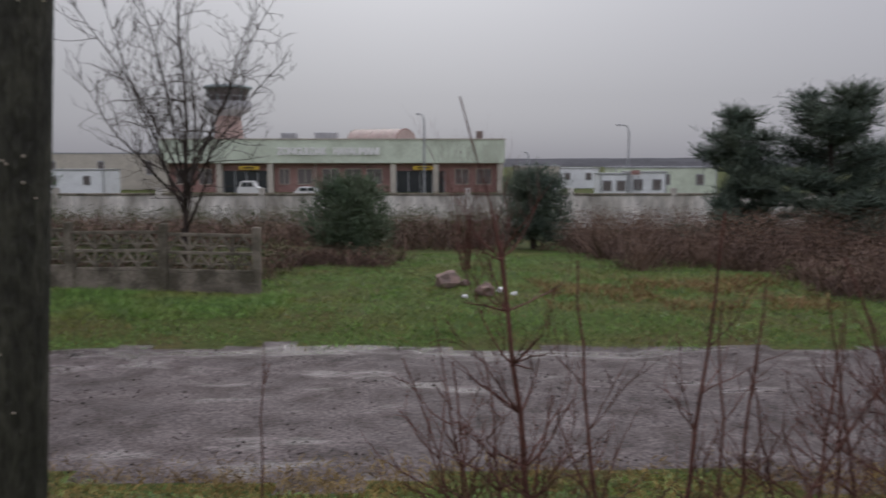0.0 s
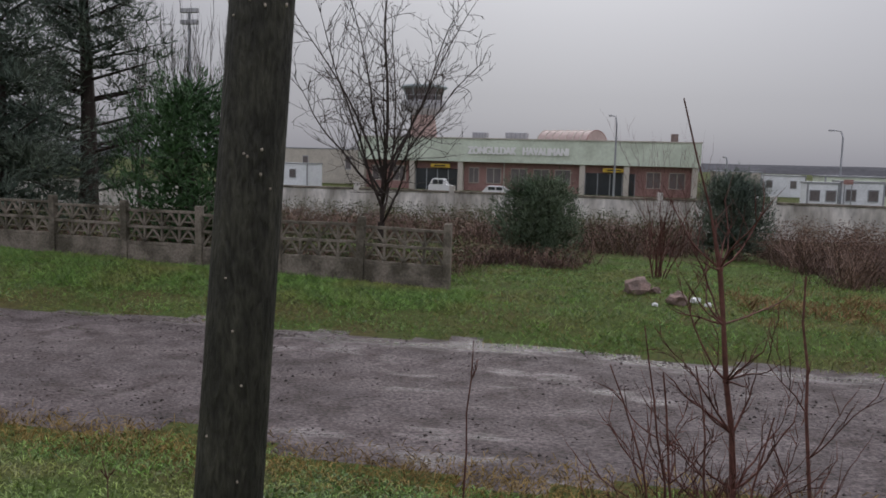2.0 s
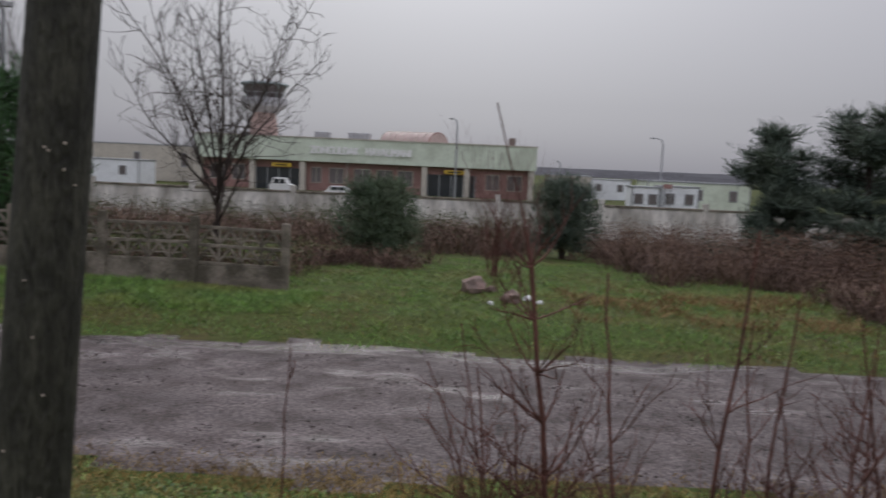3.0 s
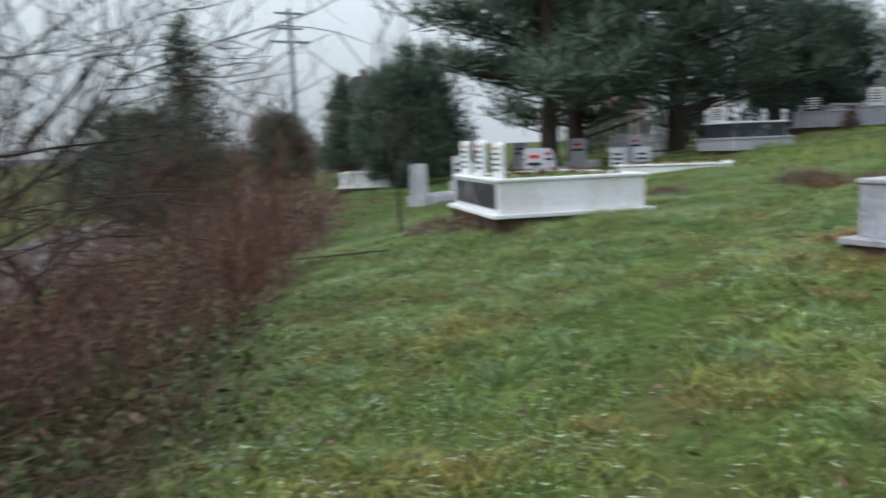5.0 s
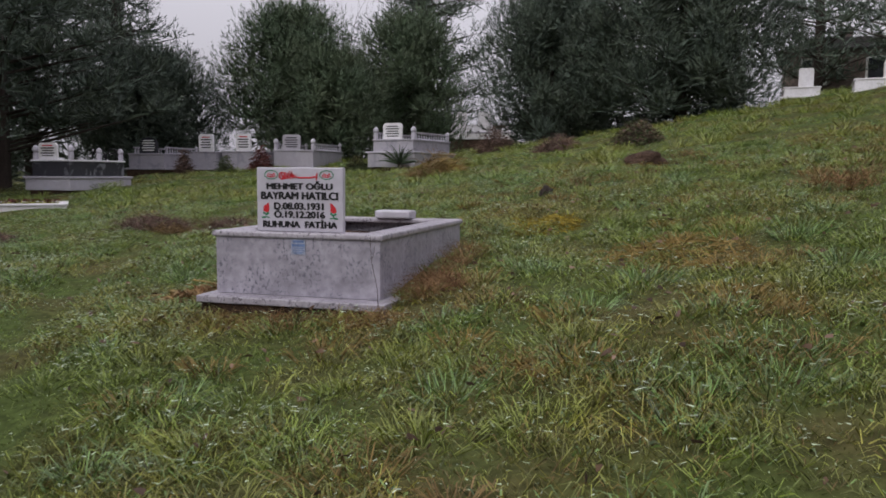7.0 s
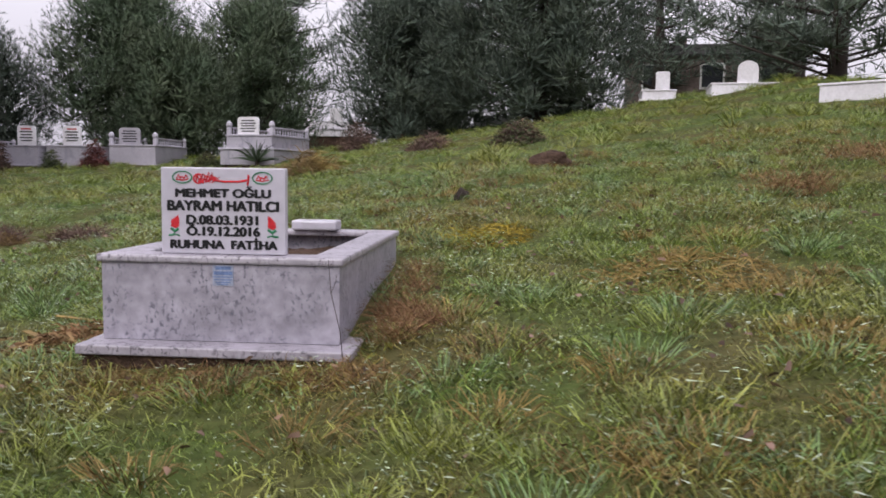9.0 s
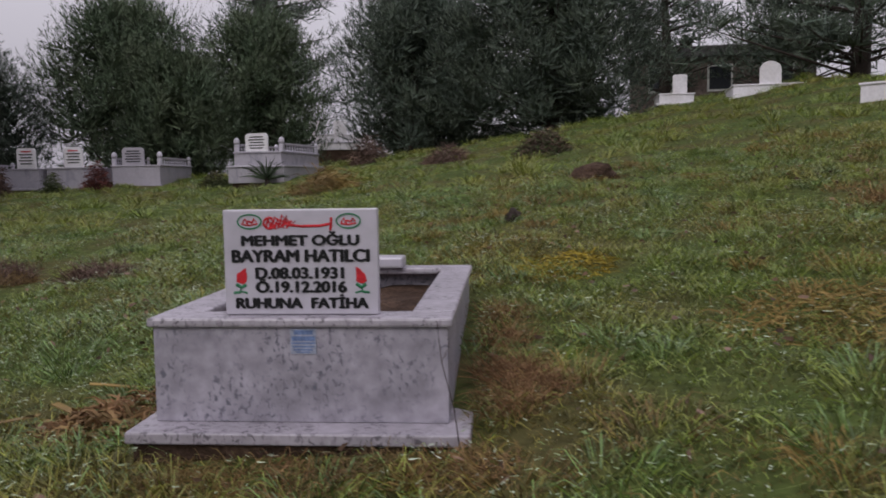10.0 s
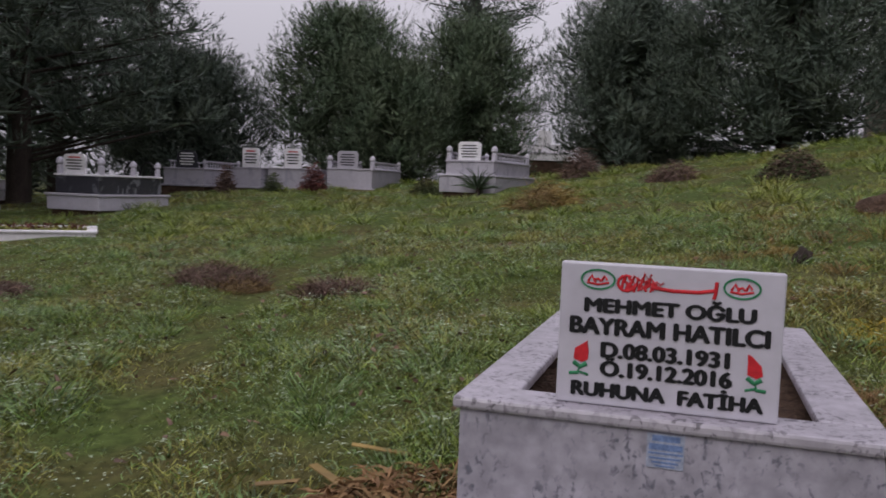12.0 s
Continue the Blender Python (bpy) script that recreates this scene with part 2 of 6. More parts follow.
TOWER_GREY = material("tower_concrete", (0.42, 0.42, 0.44), 0.8, 0.15, 0.8, 6.0, 0.1)
TOWER_GREEN = material("tower_roof_paint", (0.24, 0.28, 0.29), 0.6, 0.12, 0.8, 6.0, 0.05)
CONTAINER = material("white_container", (0.78, 0.80, 0.83), 0.6, 0.1, 0.8, 6.0, 0.05)
CAR_WHITE = material("white_car_paint", (0.72, 0.72, 0.73), 0.25, 0.05, 2, 20, 0, spec=0.6)
RUBBER = material("black_rubber", (0.02, 0.02, 0.02), 0.8, 0.2, 5, 40, 0.2)
ROOF_TILE = material("red_roof_tile", (0.27, 0.11, 0.08), 0.85, 0.2, 0.8, 8.0, 0.2)
# dark roof, its base colour lifted to stand for haze over the distance
ROOF_DARK = material("hazed_dark_roof_sheet", (0.13, 0.12, 0.125), 0.7, 0.2, 0.8, 8.0, 0.2)
HOUSE_WALL = material("pale_house_render", (0.52, 0.48, 0.46), 0.85, 0.15, 0.5, 6.0, 0.1)
PINK_WALL = material("pink_house_render", (0.56, 0.36, 0.33), 0.85, 0.15, 0.5, 6.0, 0.1)
STONE_WALL = material("rough_stone_wall", (0.21, 0.165, 0.15), 0.9, 0.3, 1.5, 9.0, 0.6)
HILL = material("far_hill", (0.12, 0.12, 0.13), 1.0, 0.2, 0.02, 0.2, 0, spec=0.0)
YELLOW_LEAF = material("yellow_leaf", (0.36, 0.27, 0.035), 0.8, 0.3, 3, 20, 0, island=0.4)
FLOWER_RED = material("red_flower", (0.12, 0.038, 0.032), 0.7, 0.3, 3, 20, 0, island=0.4)
RUST = material("rusty_dead_grass", (0.20, 0.115, 0.060), 0.85, 0.3, 3.0, 15.0, 0, second=(0.28, 0.19, 0.09), island=0.5, spec=0.15)
YUCCA = material("yucca_leaf", (0.065, 0.095, 0.055), 0.6, 0.3, 3, 20, 0, island=0.4)


# ---- building helpers ----
def part(name, geo, mat, parent=None, label=""):
    """Links a bmesh or a mesh as one object, under a thing or a part."""
    if isinstance(geo, bmesh.types.BMesh):
        me = bpy.data.meshes.new(name)
        geo.to_mesh(me)
        geo.free()
    else:
        me = geo
    if not me.materials:
        me.materials.append(mat)
    ob = new(name, me)
    ob.parent = parent
    return tagged(ob, label)


def thing(name, m, label, category, group="", kind=""):
    ob = new(name)
    ob.empty_display_size = 0.2
    ob.matrix_basis = m
    return tagged(ob, label, category, group, kind)


def box(x0, x1, y0, y1, z0, z1, bevel=0.0, bm=None, m=None):
    bm = bm or bmesh.new()
    made = bmesh.ops.create_cube(bm, size=1)["verts"]
    bmesh.ops.scale(bm, vec=(x1 - x0, y1 - y0, z1 - z0), verts=made)
    bmesh.ops.translate(bm, vec=((x0 + x1) / 2, (y0 + y1) / 2, (z0 + z1) / 2), verts=made)
    if m is not None:
        bmesh.ops.transform(bm, matrix=m, verts=made)
    if bevel:
        edges = list({e for v in made for e in v.link_edges})
        bmesh.ops.bevel(bm, geom=edges, offset=bevel, segments=2, affect="EDGES", profile=0.5)
    return bm


def lathe(profile, n=14, bm=None):
    """A turned solid from (radius, height) pairs."""
    bm = bm or bmesh.new()
    rings = []
    for r, z in profile:
        rings.append([bm.verts.new((r * math.cos(math.tau * i / n), r * math.sin(math.tau * i / n), z)) for i in range(n)])
    for lo, hi in zip(rings, rings[1:]):
        for i in range(n):
            bm.faces.new((lo[i], lo[(i + 1) % n], hi[(i + 1) % n], hi[i]))
    bm.faces.new(rings[0][::-1])
    bm.faces.new(rings[-1])
    return bm


def prism(outline, depth, bm=None):
    """An outline in x, z made solid from y = 0 to y = depth."""
    bm = bm or bmesh.new()
    a = [bm.verts.new((x, 0, z)) for x, z in outline]
    b = [bm.verts.new((x, depth, z)) for x, z in outline]
    bm.faces.new(a)
    bm.faces.new(b[::-1])
    for i in range(len(a)):
        j = (i + 1) % len(a)
        bm.faces.new((a[j], a[i], b[i], b[j]))
    bmesh.ops.recalc_face_normals(bm, faces=bm.faces)
    return bm


def np_mesh(name, verts, faces):
    """A mesh from arrays; all faces have the same number of corners."""
    me = bpy.data.meshes.new(name)
    k = faces.shape[1]
    me.vertices.add(len(verts))
    me.vertices.foreach_set("co", verts.astype(np.float32).ravel())
    me.loops.add(faces.size)
    me.loops.foreach_set("vertex_index", faces.astype(np.int32).ravel())
    me.polygons.add(len(faces))
    me.polygons.foreach_set("loop_start", np.arange(0, faces.size, k, dtype=np.int32))
    me.update(calc_edges=True)
    return me


def tubes(name, pieces, sides=5):
    """Tapered limbs: pieces of (points, radii) joined into one mesh, smooth."""
    vs, fs = [], []
    ang = np.linspace(0, 2 * np.pi, sides, endpoint=False)
    for pts, rad in pieces:
        pts = np.asarray(pts, float)
        d = np.gradient(pts, axis=0)
        d /= np.linalg.norm(d, axis=1)[:, None] + 1e-9
        ref = np.array([1.0, 0.2, 0.1]) if abs(d[0][2]) > 0.7 else np.array([0.1, 0.2, 1.0])
        u = np.cross(d, ref)
        u /= np.linalg.norm(u, axis=1)[:, None] + 1e-9
        v = np.cross(d, u)
        base = sum(len(x) for x in vs)
        ring = pts[:, None, :] + np.asarray(rad)[:, None, None] * (u[:, None, :] * np.cos(ang)[None, :, None] + v[:, None, :] * np.sin(ang)[None, :, None])
        vs.append(ring.reshape(-1, 3))
        n = len(pts)
        i = np.arange(n - 1)[:, None] * sides + np.arange(sides)[None, :]
        j = np.arange(n - 1)[:, None] * sides + (np.arange(sides)[None, :] + 1) % sides
        fs.append((np.stack([i, j, j + sides, i + sides], -1) + base).reshape(-1, 4))
    me = np_mesh(name, np.concatenate(vs), np.concatenate(fs))
    me.polygons.foreach_set("use_smooth", np.ones(len(me.polygons), bool))
    return me


def grow(rng, start, way, length, radius, depth, spread=0.6, up=0.25, forks=3, seg=5, out=None, shrink=0.68, thin=0.0025):
    """Limbs of a bare tree, by recursion."""
    out = [] if out is None else out
    pts, rad = [np.array(start, float)], [radius]
    d = np.array(way, float)
    d /= np.linalg.norm(d)
    for i in range(seg):
        d = d + rng.normal(0, 0.11, 3) + np.array([0, 0, up * 0.25])
        d /= np.linalg.norm(d)
        pts.append(pts[-1] + d * length / seg)
        rad.append(radius * (1 - (i + 1) / seg * (0.55 if depth else 0.85)))
    out.append((pts, rad))
    if depth:
        for k in range(forks):
            at = min(seg, 1 + int((k + rng.random()) / forks * seg + 0.5))
            side = rng.normal(0, 1, 3)
            side -= side.dot(d) * d
            side /= np.linalg.norm(side)
            w = d * (1 - 0.3 * spread) + side * spread + np.array([0, 0, up])
            grow(rng, pts[at], w, length * shrink * rng.uniform(0.8, 1.15), max(rad[at] * 0.62, thin), depth - 1, spread, up, forks, max(3, seg - 1), out, shrink, thin)
    return out


def blades(name, root, way, length, width, droop=0.5, rng=None, simple=False):
    """Thin bent blades: one strip of five corners each, as triangles."""
    n = len(root)
    way = way / (np.linalg.norm(way, axis=1)[:, None] + 1e-9)
    side = np.cross(way, rng.normal(0, 1, (n, 3)))
    side /= np.linalg.norm(side, axis=1)[:, None] + 1e-9
    hang = np.zeros((n, 3))
    hang[:, 2] = -1
    lean = np.stack([way[:, 0], way[:, 1], np.zeros(n)], 1)
    lean /= np.linalg.norm(lean, axis=1)[:, None] + 1e-6
    L, W = length[:, None], width[:, None]
    if simple:
        tip = root + way * L * 0.85 + (lean * 0.3 + hang * 0.15) * L * droop
        return np_mesh(name, np.stack([root - side * W, root + side * W, tip], 1).reshape(-1, 3), np.arange(3 * n).reshape(-1, 3))
    mid = root + way * L * 0.6 + (lean * 0.10 + hang * 0.03) * L * droop
    tip = root + way * L * 0.95 + (lean * 0.42 + hang * 0.36) * L * droop
    vs = np.stack([root - side * W, root + side * W, mid - side * W * 0.8, mid + side * W * 0.8, tip], 1).reshape(-1, 3)
    b = np.arange(n)[:, None] * 5
    fs = np.concatenate([b + np.array([[0, 1, 3]]), b + np.array([[0, 3, 2]]), b + np.array([[2, 3, 4]])], 1).reshape(-1, 3)
    return np_mesh(name, vs, fs)


def needles(name, at, axis, length, count, nl, nw, rng):
    """Tufts of needles along short shoots, as thin triangles."""
    n = len(at)
    axis = axis / np.linalg.norm(axis, axis=1)[:, None]
    s = rng.random((n, count))
    side = rng.normal(0, 1, (n, count, 3))
    side -= (side * axis[:, None, :]).sum(2, keepdims=True) * axis[:, None, :]
    side /= np.linalg.norm(side, axis=2, keepdims=True)
    root = at[:, None, :] + axis[:, None, :] * (s * length[:, None])[:, :, None]
    d = axis[:, None, :] * 0.75 + side * 0.65
    tip = root + d * nl * rng.uniform(0.6, 1.2, (n, count, 1))
    w = np.cross(d, side)
    w = w / (np.linalg.norm(w, axis=2, keepdims=True) + 1e-9) * nw
    vs = np.stack([root - w, root + w, tip], 2).reshape(-1, 3)
    return np_mesh(name, vs, np.arange(len(vs)).reshape(-1, 3))


def lettering(name, body, size, mat, parent, m, width, depth=0.002, bold=0.0, label=""):
    """Raised letters, centred, set to a given width; bold: how far the strokes are fattened."""
    cu = bpy.data.curves.new(name, "FONT")
    cu.body, cu.size, cu.extrude, cu.align_x = body, size, depth, "CENTER"
    tmp = new(name, cu)
    me = bpy.data.meshes.new_from_object(tmp.evaluated_get(bpy.context.evaluated_depsgraph_get()))
    bpy.data.objects.remove(tmp)
    bpy.data.curves.remove(cu)
    xs = [v.co.x for v in me.vertices]
    me.transform(Matrix.Diagonal((width / (max(xs) - min(xs)), 1, 1, 1)))
    if bold:
        bm = bmesh.new()
        for k, (dx, dz) in enumerate(((-bold, 0), (0, bold * 0.5), (bold, 0), (0, -bold * 0.5))):
            one = me.copy()
            one.transform(Matrix.Translation((dx, dz, 0.00025 * k)))
            bm.from_mesh(one)
            bpy.data.meshes.remove(one)
        bm.to_mesh(me)
        bm.free()
    spans = sorted((min(me.vertices[i].co.x for i in f.vertices), max(me.vertices[i].co.x for i in f.vertices)) for f in me.polygons)
    gap, cut, reach = 0, 0, spans[0][1]
    for lo, hi in spans:
        if lo - reach > gap:
            gap, cut = lo - reach, (lo + reach) / 2
        reach = max(reach, hi)
    out = []
    for side in ((-1, 1) if " " in body else (0,)):
        bm = bmesh.new()
        bm.from_mesh(me)
        bmesh.ops.delete(bm, geom=[v for v in bm.verts if (v.co.x - cut) * side < 0], context="VERTS")
        bm.transform(m)
        out.append(part(name, bm, mat, parent, label))
    bpy.data.meshes.remove(me)
    return out


# ---- the ground ----
def smooth(a, b, v):
    u = np.clip((v - a) / (b - a), 0, 1)
    return u * u * (3 - 2 * u)


def ab_of(x, y):
    c, s = math.cos(radians(TURN)), math.sin(radians(TURN))
    dx, dy = x - EYE_A[0], y - EYE_A[1]
    return dx * c + dy * s, -dx * s + dy * c


def trodden(x, y):
    """A path worn in the grass, which passes the grave on its downhill side: 1 on it, 0 away from it."""
    line = np.interp(y, [-6.5, -3.8, -3.1, -2.0, -0.5, 1.75, 4.6, 8.9, 14], [4.4, 2.0, 1.0, -0.1, -1.25, -2.5, -3.4, -4.1, -5.0])
    return np.exp(-((x - line) / 0.30) ** 2)


def height(x, y):
    """The lie of the land: a hillside of graves that falls to the road, and the flat airfield beyond."""
    x, y = np.asarray(x, float), np.asarray(y, float)
    a, b = ab_of(x, y)
    xx, yy = np.clip(x, -20, 10), np.clip(y, -9, 21) + 0.35 * np.clip(y - 21, 0, 14)
    hill = -0.082 + 0.083 * xx + 0.110 * yy + 0.0035 * xx * xx + 0.003 * xx * yy - 0.0004 * yy * yy
    hill = hill + 0.30 * np.exp(-((x + 12.5) ** 2 + (y - 18.5) ** 2) / 45) - 0.16 * np.exp(-((x + 4.5) ** 2 + (y - 15) ** 2) / 20)
    hill = hill + 0.25 * np.exp(-((x + 5.1) ** 2 + (y - 0.6) ** 2) / 3.0)
    hill = hill - 0.35 * smooth(-9, -30, x)
    bumps = -0.05 * trodden(x, y) + 0.045 * np.sin(x * 1.7 + 0.6 * y) * np.sin(y * 1.3 - 0.4 * x) + 0.022 * np.sin(x * 4.1 + 1.2 * np.sin(y * 1.9)) * np.sin(y * 3.7 + x)
    k = smooth(0.3, 6.2, b)
    low = np.interp(b, [-100, 6.3, 11, 12.5, 15, 22, 45, 107, 2000], [-1.61, -1.61, -1.61, -1.45, -1.45, -1.7, -2.8, -3.0, -3.0])
    low = low + 0.028 * np.clip(-3.3 - a, 0, 12) * smooth(12.0, 13.8, b) * (1 - smooth(18, 28, b))
    rut = 0.025 * np.exp(-((b - 7.6) / 0.35) ** 2) + 0.025 * np.exp(-((b - 9.5) / 0.35) ** 2)
    return (hill + bumps) * (1 - k) + (low + 0.4 * bumps - rut) * k


def steps(lo, hi, fine_lo, fine_hi, fine):
    out = list(np.arange(fine_lo, fine_hi, fine))
    g, v = fine, fine_hi
    while v < hi:
        out.append(v)
        g *= 1.14
        v += g
    out.append(hi)
    g, v = fine, fine_lo
    left = []
    while v > lo:
        g *= 1.14
        v -= g
        left.append(max(v, lo))
    return np.array(left[::-1] + out)


def ground_sheet():
    aa, bb = steps(-1500, 1500, -14, 24, 0.24), steps(-1500, 1500, -26, 15, 0.24)
    A, B = np.meshgrid(aa, bb)
    x, y = spot(A, B)
    z = height(x, y)
    vs = np.stack([x, y, z], -1).reshape(-1, 3)
    w = len(aa)
    i = (np.arange(len(bb) - 1)[:, None] * w + np.arange(w - 1)[None, :]).reshape(-1, 1)
    fs = np.concatenate([i, i + 1, i + w + 1, i + w], 1)
    mid_b = (B[:-1, :-1] + B[1:, 1:]).ravel() / 2
    mid_a = (A[:-1, :-1] + A[1:, 1:]).ravel() / 2
    wob = 0.22 * np.sin(mid_a * 1.3) + 0.14 * np.sin(mid_a * 3.1 + 1)
    on = (mid_b > 6.25 + wob) & (mid_b < 10.9 + 0.6 * np.roll(wob, 7))
    g = part("ground", np_mesh("ground", vs, fs[~on]), GRASS_GROUND)
    r = part("road", np_mesh("road", vs, fs[on]), ROAD)
    for ob in (g, r):
        ob.data.polygons.foreach_set("use_smooth", np.ones(len(ob.data.polygons), bool))
    tagged(g, "sloping grassy ground of an old graveyard", "ground", kind="structure")
    tagged(r, "wet muddy gravel road with shallow ruts", "road", kind="structure")


ground_sheet()


def stand(x, y, turn=0, dz=0.0):
    return pose(x, y, float(height(x, y)) + dz, 0, 0, turn)


def stand_a(a, b, turn=0, dz=0.0):
    x, y = spot(a, b)
    return stand(x, y, TURN + turn, dz)


# far hills all round
def hills(name, a0, a1, dist, top, seed):
    rng = np.random.default_rng(seed)
    n = 160
    t = np.radians(np.linspace(a0, a1, n))
    rise = top * (0.65 + 0.25 * np.sin(np.linspace(0, 9, n) + seed) + 0.12 * np.sin(np.linspace(0, 37, n)) + rng.uniform(0, 0.06, n))
    vs, fs = [], []
    for k, (d, f) in enumerate(((0, -0.1), (60, 0.8), (140, 1.0), (400, 0.7))):
        vs.append(np.stack([-(dist + d) * np.sin(t), (dist + d) * np.cos(t), -4 + (rise + 3) * f], 1))
    i = (np.arange(3)[:, None] * n + np.arange(n - 1)[None, :]).reshape(-1, 1)
    return part(name, np_mesh(name, np.concatenate(vs), np.concatenate([i, i + 1, i + n + 1, i + n], 1)), HILL)


tagged(hills("backdrop", 60, 250, 800, 9, 3), "low wooded hills far behind the airfield", "hill", kind="structure")


# ---- plants ----
def pine(name, m, h, r, seed, mat, label, trunk_h=0.15, tufts=1500, shape="round", group="", category="pine tree", size=0.3, core=1.0):
    """A pine: trunk, limbs that end in clumps, and on every clump many upturned shoots set with needles."""
    rng = np.random.default_rng(seed)
    ob = thing(name, m, label, category, group)
    limbs = [(np.array([[0, 0, -0.3], [0.02 * r, 0, h * 0.35], [-0.03 * r, 0.02 * r, h * 0.7], [0, 0, h * 0.93]]), [0.045 * h ** 0.8 + 0.02, 0.035 * h ** 0.8, 0.02 * h ** 0.8, 0.008])]
    mid, rad, out = [], [], []

    def clump(s, az, reach, c):
        o = np.array([math.cos(az), math.sin(az), 0.0])
        mid.append(o * reach + np.array([0, 0, h * (trunk_h + (0.95 - trunk_h) * s)]))
        rad.append(c)
        out.append(o)

    if shape == "open":
        whorls = int(5 + h * 0.95)
        for k in range(whorls):
            s = (k + 0.6 * rng.random()) / whorls
            reach = r * (1 - s) ** 0.55 + 0.10 * r
            for j in range(5):
                ln, az = reach * rng.uniform(0.62, 1.08), rng.random() * math.tau
                for q in (0.40, 0.70, 1.0):
                    clump(s + (0.03 + 0.06 * s) * (q - 0.4) * 3 + rng.normal(0, 0.008), az + rng.normal(0, 0.12), ln * q, (0.10 * r + 0.14) * rng.uniform(0.75, 1.25))
                tip = mid[-1]
                limbs.append((np.array([[0, 0, tip[2] - ln * 0.28], tip * [0.5, 0.5, 1] - [0, 0, ln * 0.14], tip]), [0.010 * h ** 0.7, 0.007 * h ** 0.7, 0.004]))
    else:
        n = 64
        for k in range(n):
            s = (k + rng.random()) / n
            if shape == "round":
                s = s ** 0.85
                reach = r * (math.sqrt(max(0.0, 1 - ((s - 0.36) / 0.66) ** 2)) if s > 0.36 else 0.80 + 0.20 * s / 0.36)
                clump(s * 0.96, k * 2.4 + rng.normal(0, 0.25), reach * rng.uniform(0.78, 0.98), r * 0.27 * rng.uniform(0.75, 1.25))
            else:
                reach = r * (1 - s) ** 0.8 + 0.05 * r
                clump(s, k * 2.4 + rng.normal(0, 0.3), reach * rng.uniform(0.6, 0.85), 0.08 * r + 0.26 * reach)
            if k % 3 == 0:
                tip = mid[-1]
                limbs.append((np.array([[0, 0, max(0.1, tip[2] - reach * 0.6)], tip * [0.5, 0.5, 1] - [0, 0, reach * 0.25], tip]), [0.010 * h ** 0.7, 0.007 * h ** 0.7, 0.004]))
    part("trunk", tubes("trunk", limbs, 6), BARK, ob)
    mid, rad, out = np.array(mid), np.array(rad), np.array(out)
    share = rad ** 2 / (rad ** 2).sum()
    flat = np.array([1, 1, {"round": 0.95, "cone": 0.6, "open": 0.5}[shape]])

    def scatter(n):
        which = rng.choice(len(mid), n, p=share)
        d = rng.normal(0, 1, (n, 3))
        d /= np.linalg.norm(d, axis=1)[:, None]
        return which, d

    w, d = scatter(int(tufts * 1.5))
    ok = (d * out[w]).sum(1) * (1 if shape != "open" else 0) + 0.7 * d[:, 2] > -0.35
    w, d = w[ok][:tufts], d[ok][:tufts]
    n = len(w)
    at = mid[w] + d * flat * (rad[w] * rng.random(n) ** 0.35)[:, None]
    at[:, 2] = np.maximum(at[:, 2], 0.05)
    ax = d * [0.4, 0.4, 0.25] + out[w] * (0.2 if shape == "round" else 0.4) + [0, 0, 0.95 if shape == "round" else 0.5] + rng.normal(0, 0.2, (n, 3))
    part("crown", needles("crown", at, ax, rng.uniform(0.7, 1.5, n) * size, 8, size * 0.46, size * 0.034, rng), mat, ob)
    # the shaded inside: short twigs thick with old needles, through the whole body of the crown
    n = int(tufts * core * 1.4)
    w, d = scatter(n)
    inward = rng.uniform(0.2, 0.97, n) if shape != "open" else rng.uniform(0.75, 1.0, n)
    at = mid[w] * np.stack([inward, inward, np.ones(n)], 1) + d * flat * (rad[w] * rng.uniform(0.0, 0.7, n))[:, None]
    at[:, 2] = np.maximum(at[:, 2], 0.05)
    part("inner_foliage", blades("inner_foliage", at, d + [0, 0, 0.8], rng.uniform(0.9, 1.7, n) * size, np.full(n, size * (0.11 if shape == "round" else 0.07)), 0.4, rng=rng, simple=True), mat, ob)
    return ob


def bare_tree(name, m, h, seed, label, trunk=0.09, depth=4, spread=0.5, up=0.35, forks=3, stems=1, mat=None, category="tree", first=0.28, lean=0.4, thin=0.0025):
    rng = np.random.default_rng(seed)
    ob = thing(name, m, label, category)
    out = []
    trunk_pieces = []
    if stems == 1:
        top = np.array([rng.normal(0, 0.03), rng.normal(0, 0.03), h * first])
        trunk_pieces.append((np.array([[0, 0, -0.3], top * 0.5, top]), [trunk * 1.15, trunk, trunk * 0.9]))
        for k in range(forks + 3):
            az = (k + rng.random() * 0.6) * math.tau / (forks + 3)
            way = np.array([math.cos(az) * lean, math.sin(az) * lean, 1.0])
            grow(rng, top * rng.uniform(0.75, 1.0), way, h * 0.42, trunk * 0.5, depth - 1, spread, up, forks, 6, out, 0.62, thin)
    else:
        for k in range(stems):
            az = rng.random() * math.tau
            s = np.array([math.cos(az), math.sin(az), 0]) * rng.uniform(0.02, 0.12)
            grow(rng, s + np.array([0, 0, -0.2]), (s[0] * 3.2, s[1] * 3.2, 1), h * rng.uniform(0.5, 0.75), trunk * rng.uniform(0.6, 1), depth, spread, up, forks, 6, out, 0.62, thin)
    if trunk_pieces:
        part("trunk", tubes("trunk", trunk_pieces, 9), mat or BARK, ob)
    part("crown", tubes("crown", out, 3), mat or BARK, ob)
    return ob


